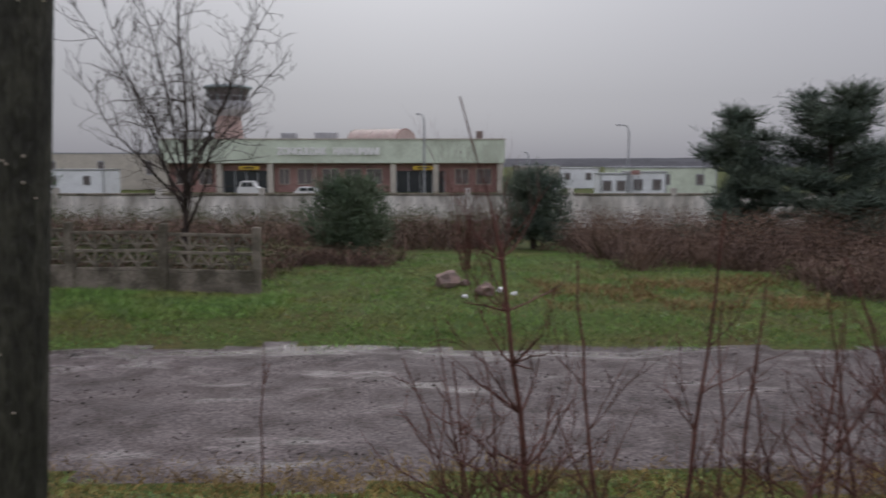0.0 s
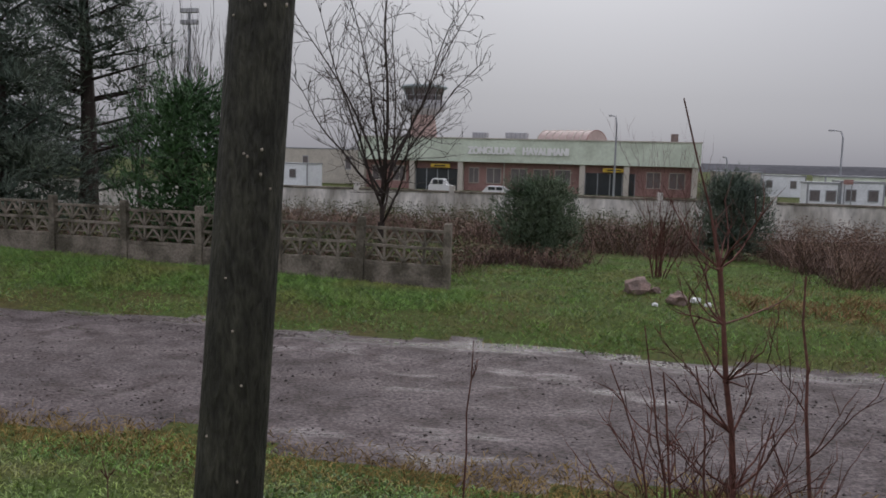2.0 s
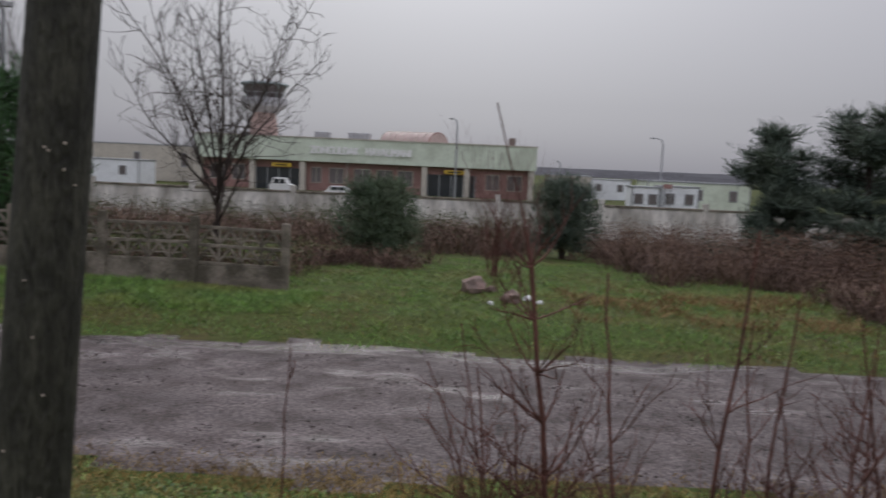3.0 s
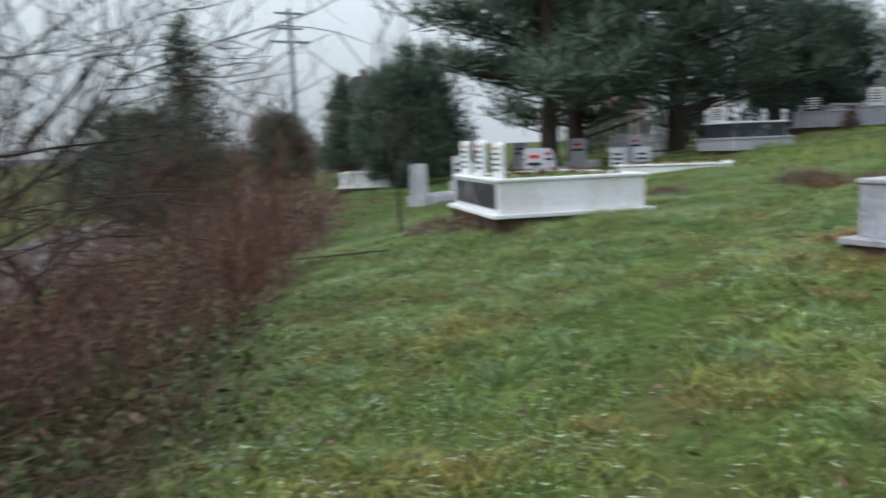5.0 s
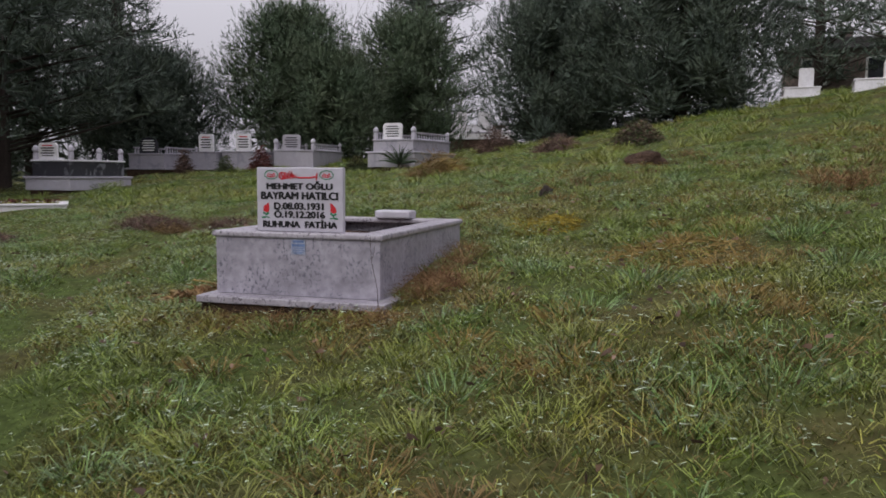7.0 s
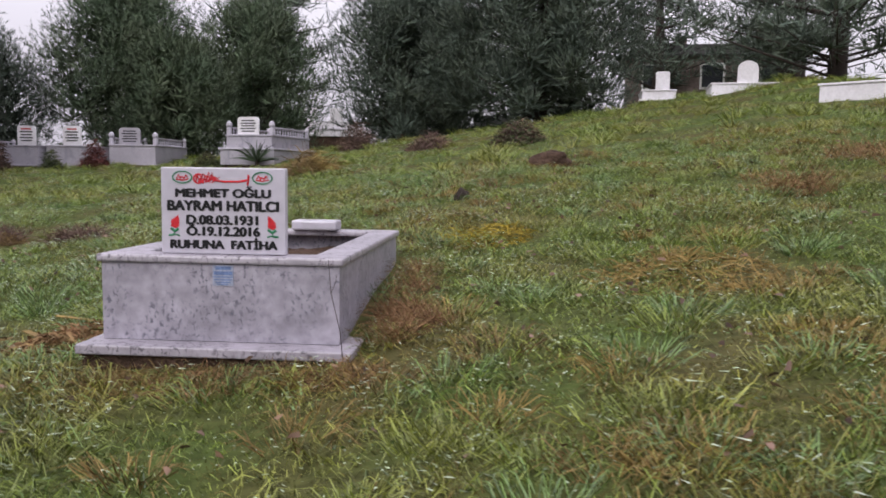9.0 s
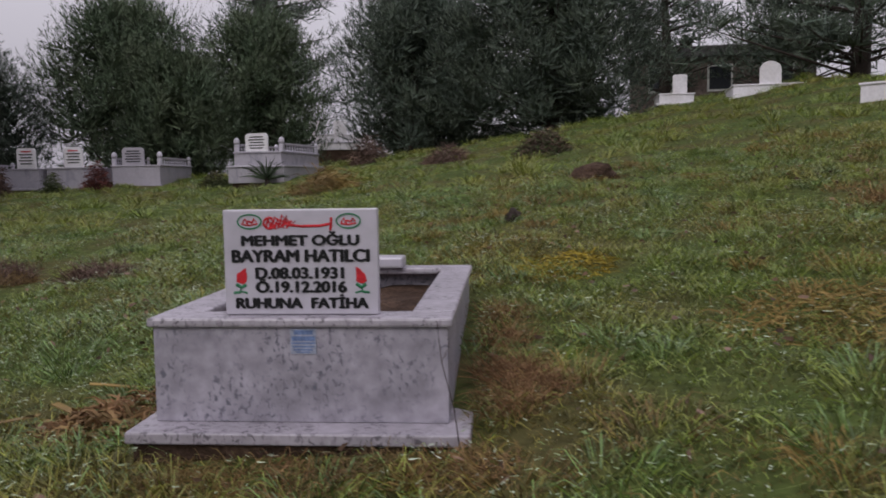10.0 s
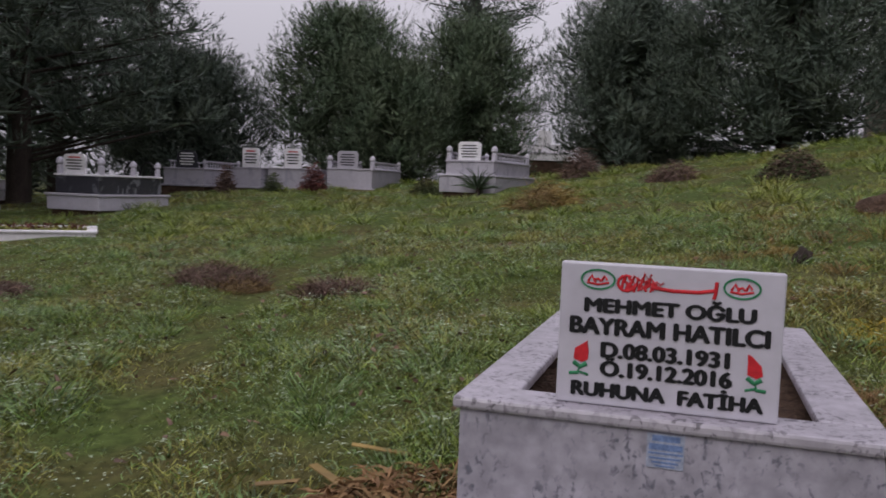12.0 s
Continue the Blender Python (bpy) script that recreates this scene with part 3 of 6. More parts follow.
def thicket(name, spots, hgt, seed, label, per=60, leaf=60, stem_w=0.006, leaf_mat=None, leaf_s=0.05, stem_mat=None, lean=0.45):
    """A tangle of dead stems with leaves still on them, over (x, y, z) spots."""
    rng = np.random.default_rng(seed)
    spots = np.asarray(spots, float)
    n = len(spots)
    ob = thing(name, pose(*[float(v) for v in spots.mean(0)]), label, "bramble thicket", kind="stuff")
    c = spots.mean(0)
    root = np.repeat(spots - c, per, 0) + rng.normal(0, 0.22, (n * per, 3)) * np.array([1, 1, 0.05])
    way = rng.normal(0, lean, (n * per, 3))
    way[:, 2] = 1
    hh = np.repeat(hgt * rng.uniform(0.4, 1.3, n), per) * rng.uniform(0.4, 1.15, n * per)
    part("stems", blades("stems", root, way, hh, np.full(n * per, stem_w), 0.9, rng=rng), stem_mat or BRAMBLE, ob)
    at = np.repeat(spots - c, leaf, 0) + rng.normal(0, 0.3, (n * leaf, 3)) * np.array([1, 1, 0])
    at[:, 2] += np.repeat(hgt * rng.uniform(0.7, 1.0, n), leaf) * rng.random(n * leaf) ** 0.7
    part("leaves", blades("leaves", at, rng.normal(0, 1, at.shape), rng.uniform(0.6, 1.5, len(at)) * leaf_s, np.full(len(at), leaf_s * 0.36), 0.3, rng=rng, simple=True), leaf_mat or DEAD_LEAF, ob)
    return ob


def spots_a(a0, a1, b0, b1, n, seed):
    rng = np.random.default_rng(seed)
    a, b = rng.uniform(a0, a1, n), rng.uniform(b0, b1, n)
    x, y = spot(a, b)
    return np.stack([x, y, height(x, y)], 1)


# ---- the roadside: pole, fence, trees ----
def utility_pole():
    x, y = spot(-1.555, 2.72)
    ob = thing("utility_pole", pose(x, y, float(height(x, y)), 0, 0, TURN) @ pose(0, 0, 0, 0, 4.2, 0), "dark weathered wooden utility pole, leaning, on the verge", "utility pole")
    rng = np.random.default_rng(4)
    bm = bmesh.new()
    n, rings = 26, []
    for k in range(31):
        z = -0.5 + k * 0.29
        r0 = 0.136 - 0.0085 * z
        rings.append([])
        for i in range(n):
            t = math.tau * i / n
            r = r0 * (1 + 0.012 * math.sin(9 * t + 0.4 * z) + 0.008 * math.sin(17 * t - z) + rng.normal(0, 0.004))
            rings[-1].append(bm.verts.new((r * math.cos(t), r * math.sin(t), z)))
    for lo, hi in zip(rings, rings[1:]):
        for i in range(n):
            bm.faces.new((lo[i], lo[(i + 1) % n], hi[(i + 1) % n], hi[i])).smooth = True
    bm.faces.new(rings[-1])
    part("shaft", bm, POLE_WOOD, ob)
    rng = np.random.default_rng(9)
    for k in range(26):
        z, t = rng.uniform(0.4, 3.2), rng.uniform(-2.9, -0.3)
        r = 0.137 - 0.0085 * z
        bm = bmesh.new()
        bmesh.ops.create_icosphere(bm, subdivisions=1, radius=0.0055)
        bmesh.ops.transform(bm, matrix=pose(r * math.cos(t), r * math.sin(t), z) @ Matrix.Diagonal((1, 1, rng.uniform(0.8, 1.6), 1)), verts=bm.verts)
        part("lichen_spot", bm, BUD, ob)


utility_pole()


def fence_panel_mesh(w):
    """Two rows of cast triangles with rails, over a plain slab."""
    bm = box(-w / 2, w / 2, -0.03, 0.03, -0.1, 0.33, 0.006)
    for z in (0.335, 0.66, 0.985):
        box(-w / 2, w / 2, -0.028, 0.028, z, z + 0.055, 0.005, bm)
    for row in (0.39, 0.715):
        hgt = 0.27
        n = 4
        c = w / n
        for i in range(n):
            x0 = -w / 2 + i * c
            for s in (-1, 1):
                ln = math.hypot(c / 2, hgt)
                tilt = math.degrees(math.atan2(c / 2, hgt)) * s
                m = pose(x0 + c / 2 + s * -c / 4, 0, row + hgt / 2, 0, tilt, 0)
                box(-0.018, 0.018, -0.024, 0.024, -ln / 2, ln / 2, 0, bm, m)
            box(x0 + c * 0.26, x0 + c * 0.74, -0.02, 0.02, row + hgt * 0.34, row + hgt * 0.42, 0, bm)
            box(x0 - 0.02, x0 + 0.02, -0.024, 0.024, row, row + hgt, 0, bm)
    me = bpy.data.meshes.new("panel")
    bm.to_mesh(me)
    bm.free()
    me.materials.append(CONCRETE)
    return me


def concrete_fence():
    x, y = spot(-3.3, 14.4)
    ob = thing("concrete_fence", pose(x, y, -1.47, 0, 0, TURN), "low precast concrete fence with triangle openings, stained", "fence")
    pitch = 1.665
    panel = fence_panel_mesh(pitch - 0.13)
    post_bm = box(-0.068, 0.068, -0.07, 0.07, -0.3, 1.17, 0.012)
    post = bpy.data.meshes.new("post")
    post_bm.to_mesh(post)
    post_bm.free()
    post.materials.append(CONCRETE)
    rng = np.random.default_rng(2)
    px, py, turn = 0.0, 0.0, 180.0
    for k in range(11):
        p = part("post", post, CONCRETE, ob)
        p.matrix_basis = pose(px, py, 0.045 * k + 0.05 + rng.normal(0, 0.012), rng.normal(0, 0.8), rng.normal(0, 0.9), turn)
        step = Vector((math.cos(radians(turn)), math.sin(radians(turn)), 0)) * pitch
        if k < 10:
            q = part("panel", panel, CONCRETE, ob)
            q.matrix_basis = pose(px + step.x / 2, py + step.y / 2, 0.045 * k + 0.07, 0, rng.normal(0, 0.5), turn)
        px, py = px + step.x, py + step.y
        if k == 4:
            turn -= 4


concrete_fence()


def roadside_tree():
    """Low-forking young tree: upswept limbs round a leader, with fine side branches all along them."""
    rng = np.random.default_rng(17)
    ob = thing("bare_tree", stand_a(-5.25, 16.6, 130), "leafless young tree with upswept thin branches behind the fence", "tree")
    part("trunk", tubes("trunk", [(np.array([[0, 0, -0.3], [0.02, 0, 0.5], [-0.02, 0.02, 1.0]]), [0.10, 0.085, 0.075])], 9), BARK, ob)
    for k in range(13):
        az = k * 2.4 + rng.normal(0, 0.2)
        lean = 0.06 if k == 0 else rng.uniform(0.40, 1.2)
        out = []
        ln = 6.6 if k == 0 else rng.uniform(4.2, 5.2) * (1.15 - 0.45 * lean)
        d = np.array([math.cos(az) * lean, math.sin(az) * lean, 1.0])
        d /= np.linalg.norm(d)
        pts = [np.array([0, 0, 0.8 if k == 0 else rng.uniform(0.7, 2.2)])]
        for i in range(12):
            d = d + rng.normal(0, 0.06, 3) + [0, 0, 0.03]
            d /= np.linalg.norm(d)
            pts.append(pts[-1] + d * ln / 12)
        rad = np.linspace(0.055 if k == 0 else 0.034, 0.006, 13)
        out.append((pts, rad))
        for i in range(3, 13):
            for j in range(2):
                side = rng.normal(0, 1, 3)
                side /= np.linalg.norm(side)
                grow(rng, pts[i], d * 0.55 + side * 0.75 + [0, 0, 0.15], (1.35 - 0.07 * i) * rng.uniform(0.6, 1.15), max(rad[i] * 0.45, 0.009), 2, 0.6, 0.12, 2, 5, out, 0.55, 0.007)
        part("limb", tubes("limb", out, 3), BARK, ob)


roadside_tree()
pine("pine_tree", stand_a(-9.4, 15.9), 3.9, 1.42, 21, NEEDLE_BRIGHT, "bright green bushy young pine behind the concrete fence", 0.05, 1500, "round", size=0.30)
pine("pine_tree", stand_a(-15.7, 21.0), 9.5, 2.7, 22, NEEDLE_DARK, "tall dark pine with open branches behind the fence", 0.12, 2600, "open", size=0.36, core=1.5)
pine("pine_tree", stand_a(-15.6, 17.4), 9.0, 2.3, 23, NEEDLE_DARK, "tall dark dense pine beside the fence", 0.04, 2400, "cone", size=0.36, core=2.2)
pine("pine_shrub", stand_a(-2.45, 21.8), 2.15, 1.12, 24, NEEDLE, "round dark green pine shrub on the grass", 0.05, 1700, "round", size=0.25, core=1.6)
pine("pine_shrub", stand_a(3.0, 26.5), 2.6, 1.1, 25, NEEDLE_DARK, "round dark pine shrub at the brambles' edge", 0.10, 1500, "round", size=0.26, core=1.6)
pine("pine_tree", stand_a(8.9, 24.5), 4.0, 1.5, 26, NEEDLE_DARK, "dark young pine in the brambles", 0.05, 2000, "open", size=0.34, core=2.2)
pine("pine_tree", stand_a(11.6, 24.2), 4.7, 2.3, 27, NEEDLE_DARK, "spreading dark pine among the brambles", 0.08, 2400, "open", size=0.34, core=2.2)
pine("pine_tree", stand_a(13.8, 25.5), 3.4, 1.8, 28, NEEDLE_DARK, "low dark pine among the brambles", 0.05, 1200, "round", size=0.3)
bare_tree("bare_shrub", stand_a(0.55, 18.3), 2.6, 31, "leafless many-stemmed shrub behind the rubble", 0.02, 3, 0.5, 0.3, 3, stems=13, mat=TWIG, category="shrub")
for a, b, hgt, s in ((-18.5, 33, 9.5, 41), (-20.5, 34, 10, 42), (-22, 33, 9.5, 43)):
    bare_tree("bare_tree", stand_a(a, b), hgt, s, "slim leafless poplar behind the pines", 0.09, 4, 0.3, 0.8, 3, first=0.15, lean=0.3, thin=0.012)
thicket("bramble_thicket", spots_a(4.2, 17, 18.2, 30, 330, 5), 1.45, 5, "broad red-brown winter bramble thicket", 50, 110, 0.007)
thicket("bramble_thicket", spots_a(6.9, 13, 13.2, 16.5, 90, 6), 1.1, 6, "red-brown bramble clump at the road's verge", 70, 60, 0.007)
thicket("bramble_thicket", spots_a(-20, 3.5, 25, 40, 320, 7), 1.45, 7, "dull brown brush before the airfield wall", 40, 50, 0.012, stem_mat=BRAMBLE, leaf_mat=HEDGE_LEAF, leaf_s=0.07)
thicket("bramble_thicket", spots_a(-19, -3.6, 15.0, 18.5, 130, 9), 0.85, 9, "dark brush behind the concrete fence", 50, 80, 0.006, leaf_mat=HEDGE_LEAF, leaf_s=0.07)
thicket("bramble_thicket", spots_a(-4.5, -1.2, 19, 22, 40, 8), 0.6, 8, "low brown scrub beside the pine shrub", 60, 50, 0.008)

# rubble and litter on the grass
def rubble():
    rng = np.random.default_rng(12)
    for k, (a, b, s, mat, lab) in enumerate(((0.12, 15.2, 0.33, ROCK, "broken reddish masonry lump in the grass"), (0.78, 14.25, 0.24, ROCK, "pale broken concrete block in the grass"), (0.42, 14.0, 0.07, LITTER, "white scrap of plastic on the grass"),
                                            (1.1, 14.5, 0.12, LITTER, "crumpled white plastic bag on the grass"), (1.28, 14.2, 0.08, LITTER, "white plastic scrap beside the rubble"), (0.45, 15.4, 0.14, ROCK, "small brown stone beside the rubble"))):
        bm = bmesh.new()
        bmesh.ops.create_icosphere(bm, subdivisions=2, radius=s)
        for v in bm.verts:
            v.co *= 0.75 + 0.45 * noise.noise(v.co * (1.7 / s) + Vector((k, 2, 3)))
            v.co.z *= 0.72
        x, y = spot(a, b)
        part("litter" if mat is LITTER else "rubble_stone", bm, mat)
        ob = bpy.context.scene.objects[-1]
        ob.matrix_basis = stand_a(a, b, rng.uniform(0, 180), s * 0.35)
        tagged(ob, lab, "litter" if mat is LITTER else "stone", "rubble by the road")


rubble()

# bare saplings close to the eye
def sapling(base, via, tip, r, shoots, seed, reach=0.34, knob=False, label="leafless red-brown sapling on the verge beside the road"):
    """A stem through three points of the road's frame (a, b, z), with upcurved side shoots and finer twigs on them."""
    rng = np.random.default_rng(seed)
    m = stand_a(base[0], base[1])
    ob = thing("bare_sapling", m, label, "sapling", "saplings on the verge")
    z0 = m.translation.z
    p0, p1, p2 = np.array([0, 0, -0.12]), np.array([via[0] - base[0], via[1] - base[1], via[2] - z0]), np.array([tip[0] - base[0], tip[1] - base[1], tip[2] - z0])
    s1 = np.linalg.norm(p1 - p0) / (np.linalg.norm(p1 - p0) + np.linalg.norm(p2 - p1))
    u = np.linspace(0, 1, 14)
    c = (p1 - (1 - s1) ** 2 * p0 - s1 ** 2 * p2) / (2 * s1 * (1 - s1))
    pts = (1 - u)[:, None] ** 2 * p0 + (2 * u * (1 - u))[:, None] * c + u[:, None] ** 2 * p2 + rng.normal(0, 0.004, (14, 3))
    rad = r * (1 - 0.75 * u ** 0.8)
    rad = rad * 1.45
    top = int(round(s1 * 13))
    if knob:
        rad[top + 1:] *= 0.55
        rad[top] *= 1.25
        for k in range(12):
            az = rng.random() * math.tau
            out = []
            grow(rng, pts[top - k % 3], np.array([math.cos(az), 0.7 * math.sin(az), rng.uniform(-0.05, 0.55)]), rng.uniform(0.12, 0.34), 0.0042, 1, 0.5, 0.2, 3, 6, out, 0.5, 0.0022)
            part("side_shoot", tubes("side_shoot", out, 3), TWIG, ob)
    part("stem", tubes("stem", [(pts, rad)], 6), TWIG, ob)
    for k in range(int(shoots * 2.4)):
        i = int(rng.integers(2, 11)) if reach > 0.1 else 12
        az = rng.random() * math.tau
        w = np.array([math.cos(az), 0.6 * math.sin(az), rng.uniform(0.45, 1.1)])
        out = []
        grow(rng, pts[i], w, reach * rng.uniform(0.5, 1.2) * (1.15 - 0.5 * u[i]), max(rad[i] * 0.5, 0.0030), 2 if k % 4 == 0 else 1, 0.6, 0.25, 4, 6, out, 0.5, 0.0020)
        part("side_shoot", tubes("side_shoot", out, 3), TWIG, ob)
    for i in range(6, 14, 2):
        bm = bmesh.new()
        bmesh.ops.create_icosphere(bm, subdivisions=1, radius=rad[i] * 1.35)
        bmesh.ops.translate(bm, vec=Vector(pts[i]), verts=bm.verts)
        part("bud", bm, TWIG, ob)


sapling((0.28, 2.7, 0), (0.226, 2.7, 0.53), (0.085, 2.7, 1.11), 0.0125, 9, 1, knob=True)
sapling((0.78, 2.75, 0), (0.95, 2.75, 0.30), (0.99, 2.75, 0.72), 0.010, 9, 2)
sapling((0.72, 2.6, 0), (0.50, 2.65, 0.22), (0.49, 2.7, 0.56), 0.009, 8, 3)
sapling((1.06, 2.7, 0), (1.08, 2.7, 0.1), (1.12, 2.7, 0.50), 0.008, 8, 4)
sapling((1.24, 2.6, 0), (1.30, 2.6, 0.0), (1.36, 2.65, 0.36), 0.008, 10, 5)
sapling((0.95, 2.4, 0), (1.2, 2.4, -0.05), (1.46, 2.45, 0.30), 0.007, 9, 6)
sapling((0.15, 2.45, 0), (0.10, 2.45, -0.05), (0.06, 2.45, 0.28), 0.007, 11, 7, 0.28)
sapling((0.20, 2.5, 0), (0.20, 2.5, -0.05), (0.16, 2.5, 0.30), 0.006, 11, 8, 0.28)
sapling((0.22, 2.35, 0), (0.30, 2.35, -0.1), (0.36, 2.35, 0.2), 0.006, 9, 9, 0.26)
sapling((1.6, 2.9, 0), (1.65, 2.9, 0.1), (1.5, 2.95, 0.55), 0.009, 10, 10)
sapling((1.9, 2.8, 0), (1.85, 2.8, 0.2), (1.95, 2.8, 0.75), 0.009, 10, 11)
sapling((2.3, 3.0, 0), (2.35, 3.0, 0.2), (2.2, 3.0, 0.8), 0.009, 10, 12)
sapling((0.12, 2.55, 0), (0.0, 2.5, 0.0), (-0.10, 2.5, 0.28), 0.006, 11, 16, 0.30)
sapling((0.16, 2.65, 0), (0.06, 2.6, 0.05), (0.0, 2.6, 0.40), 0.006, 11, 17, 0.30)
for k in range(9):
    r_ = np.random.default_rng(300 + k)
    a_, b_ = r_.uniform(0.9, 2.3), r_.uniform(2.3, 3.4)
    t_ = r_.normal(0, 0.12)
    sapling((a_, b_, 0), (a_ + 0.6 * t_, b_, 0.0), (a_ + t_, b_, r_.uniform(0.05, 0.5)), 0.007, 9, 400 + k, 0.3)
WH = "single thin upright leafless shoot on the verge"
sapling((-0.525, 2.35, 0), (-0.515, 2.35, 0), (-0.50, 2.35, 0.36), 0.0055, 1, 13, 0.05, label=WH)
sapling((-0.95, 2.6, 0), (-0.95, 2.6, -0.5), (-0.97, 2.6, -0.30), 0.004, 1, 14, 0.05, label=WH)
sapling((-1.85, 2.5, 0), (-1.86, 2.5, -0.5), (-1.88, 2.5, -0.22), 0.005, 1, 15, 0.05, label=WH)

# the thicket at the graveyard's edge
rng1 = np.random.default_rng(88)
for k in range(26):
    a_, b_ = rng1.uniform(3.3, 10.5), rng1.uniform(1.0, 3.8)
    bare_tree("bare_shrub", stand_a(a_, b_), rng1.uniform(1.5, 2.6), 200 + k, "leafless tangled shrub of the roadside thicket", 0.012, 3, 0.62, 0.15, 3, stems=6, mat=TWIG, category="shrub", thin=0.003)
thicket("bramble_thicket", spots_a(3.5, 9.5, 1.3, 4.4, 95, 15), 1.1, 15, "dense brown winter thicket between graveyard and road", 90, 70, 0.0035, leaf_s=0.045, lean=0.6)
thicket("bramble_thicket", spots_a(9.5, 21, 1.1, 4.5, 100, 16), 1.25, 16, "brown winter hedge along the road", 90, 60, 0.005, leaf_s=0.055, lean=0.6)
thicket("bramble_thicket", spots_a(2.8, 6.5, 0.9, 3.6, 50, 17), 0.55, 17, "low dark green undergrowth at the thicket's foot", 40, 120, 0.004, leaf_mat=HEDGE_LEAF, leaf_s=0.055)
bare_tree("bare_tree", stand_a(5.2, 2.8), 5.0, 61, "leafless dark tree rising from the thicket", 0.055, 5, 0.75, 0.12, 4, first=0.25, lean=0.9, thin=0.004)
bare_tree("bare_tree", stand_a(4.5, 3.2), 3.8, 62, "leafless small tree in the thicket", 0.05, 4, 0.7, 0.12, 4, first=0.3, lean=0.9, thin=0.004)
bare_tree("bare_tree", stand_a(7.6, 3.0), 3.4, 66, "leafless small tree in the thicket", 0.045, 4, 0.7, 0.12, 4, first=0.3, lean=0.9, thin=0.004)


# ---- the airfield ----
def airfield_wall():
    x, y = spot(0, 45)
    ob = thing("airfield_wall", pose(x, y, -2.85, 0, 0, TURN), "long stained white boundary wall with posts", "wall", kind="structure")
    for i in range(-10, 10):
        a0 = i * 5.7 + 1.4
        part("panel", box(a0 + 0.15, a0 + 5.55, -0.09, 0.09, 0, 1.95, 0.01), WALL_WHITE, ob)
        part("coping", box(a0 + 0.15, a0 + 5.55, -0.14, 0.14, 1.954, 2.07, 0.015), CONCRETE, ob)
        part("post", box(a0 - 0.15, a0 + 0.15, -0.16, 0.16, 0, 2.36, 0.02), WALL_WHITE, ob)


airfield_wall()


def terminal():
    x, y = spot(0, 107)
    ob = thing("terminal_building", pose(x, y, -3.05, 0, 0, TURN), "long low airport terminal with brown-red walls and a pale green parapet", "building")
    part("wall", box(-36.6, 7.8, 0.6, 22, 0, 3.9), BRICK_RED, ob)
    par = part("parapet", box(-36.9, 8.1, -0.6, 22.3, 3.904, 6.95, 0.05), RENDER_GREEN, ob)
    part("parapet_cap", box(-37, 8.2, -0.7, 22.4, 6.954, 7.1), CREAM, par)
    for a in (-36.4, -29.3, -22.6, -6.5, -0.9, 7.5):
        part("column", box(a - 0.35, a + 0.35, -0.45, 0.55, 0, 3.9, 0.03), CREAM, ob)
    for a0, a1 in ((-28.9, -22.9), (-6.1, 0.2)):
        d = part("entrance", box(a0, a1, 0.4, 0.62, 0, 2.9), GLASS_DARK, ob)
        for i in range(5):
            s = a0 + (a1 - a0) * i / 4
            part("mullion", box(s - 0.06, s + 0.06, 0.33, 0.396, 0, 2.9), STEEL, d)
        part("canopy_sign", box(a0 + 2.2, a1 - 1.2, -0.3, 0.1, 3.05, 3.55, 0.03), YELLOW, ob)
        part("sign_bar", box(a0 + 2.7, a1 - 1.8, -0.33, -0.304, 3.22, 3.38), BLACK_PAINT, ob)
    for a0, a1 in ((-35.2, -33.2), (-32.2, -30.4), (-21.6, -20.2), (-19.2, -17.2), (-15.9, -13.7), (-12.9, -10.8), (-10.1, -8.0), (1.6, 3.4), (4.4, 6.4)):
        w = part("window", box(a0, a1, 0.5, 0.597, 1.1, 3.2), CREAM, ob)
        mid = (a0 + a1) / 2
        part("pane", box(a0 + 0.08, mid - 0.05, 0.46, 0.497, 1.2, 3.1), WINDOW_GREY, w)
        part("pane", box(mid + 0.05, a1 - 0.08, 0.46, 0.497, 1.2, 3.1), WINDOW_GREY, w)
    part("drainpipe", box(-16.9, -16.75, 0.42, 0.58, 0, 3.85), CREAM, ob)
    # barrel vault on the roof, set askew to the front
    n, ln = 16, 7.4
    skew = pose(-8.4, 5.5, 6.9, 0, 0, -23)
    arch = [(3.0 * math.cos(math.pi * k / n), 1.62 * math.sin(math.pi * k / n)) for k in range(n + 1)]
    bm = bmesh.new()
    ends = [[bm.verts.new((xx, q, z)) for q, z in arch] for xx in (-ln / 2, ln / 2)]
    for i in range(n):
        bm.faces.new((ends[0][i], ends[0][i + 1], ends[1][i + 1], ends[1][i]))
    bm.faces.new(ends[0])
    bm.faces.new(ends[1][::-1])
    v = part("barrel_vault", bm, VAULT, ob)
    v.matrix_basis = skew
    for i in range(8):
        xx = -ln / 2 + i * ln / 7
        part("rib", tubes("rib", [(np.array([[xx, q * 1.02, z * 1.02] for q, z in arch]), np.full(n + 1, 0.06))], 4), BRICK_RED if i == 7 else CREAM, v)
    for a, w, hh in ((-15.9, 1.5, 0.95), (-21.0, 1.0, 0.9)):
        tank = part("roof_unit", box(a - w, a + w, 4, 6, 7.2, 7.1 + hh, 0.06), TOWER_GREY, ob)
        for i in range(5):
            part("slat", box(a - w + 0.2 + i * w * 0.4, a - w + 0.35 + i * w * 0.4, 3.93, 3.996, 7.25, 7.0 + hh), STEEL, tank)
    part("chimney", box(4.5, 5.4, 3, 4, 7.1, 8.2, 0.03), STONE_WALL, ob)
    lettering("sign_letters", "ZONGULDAK   HAVALIMANI", 1.35, SIGN_WHITE, ob, Matrix.Translation((-14.9, -0.72, 5.0)) @ pose(0, 0, 0, 90, 0, 0), 13.2, 0.05, 0.08, "white raised letters")


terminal()


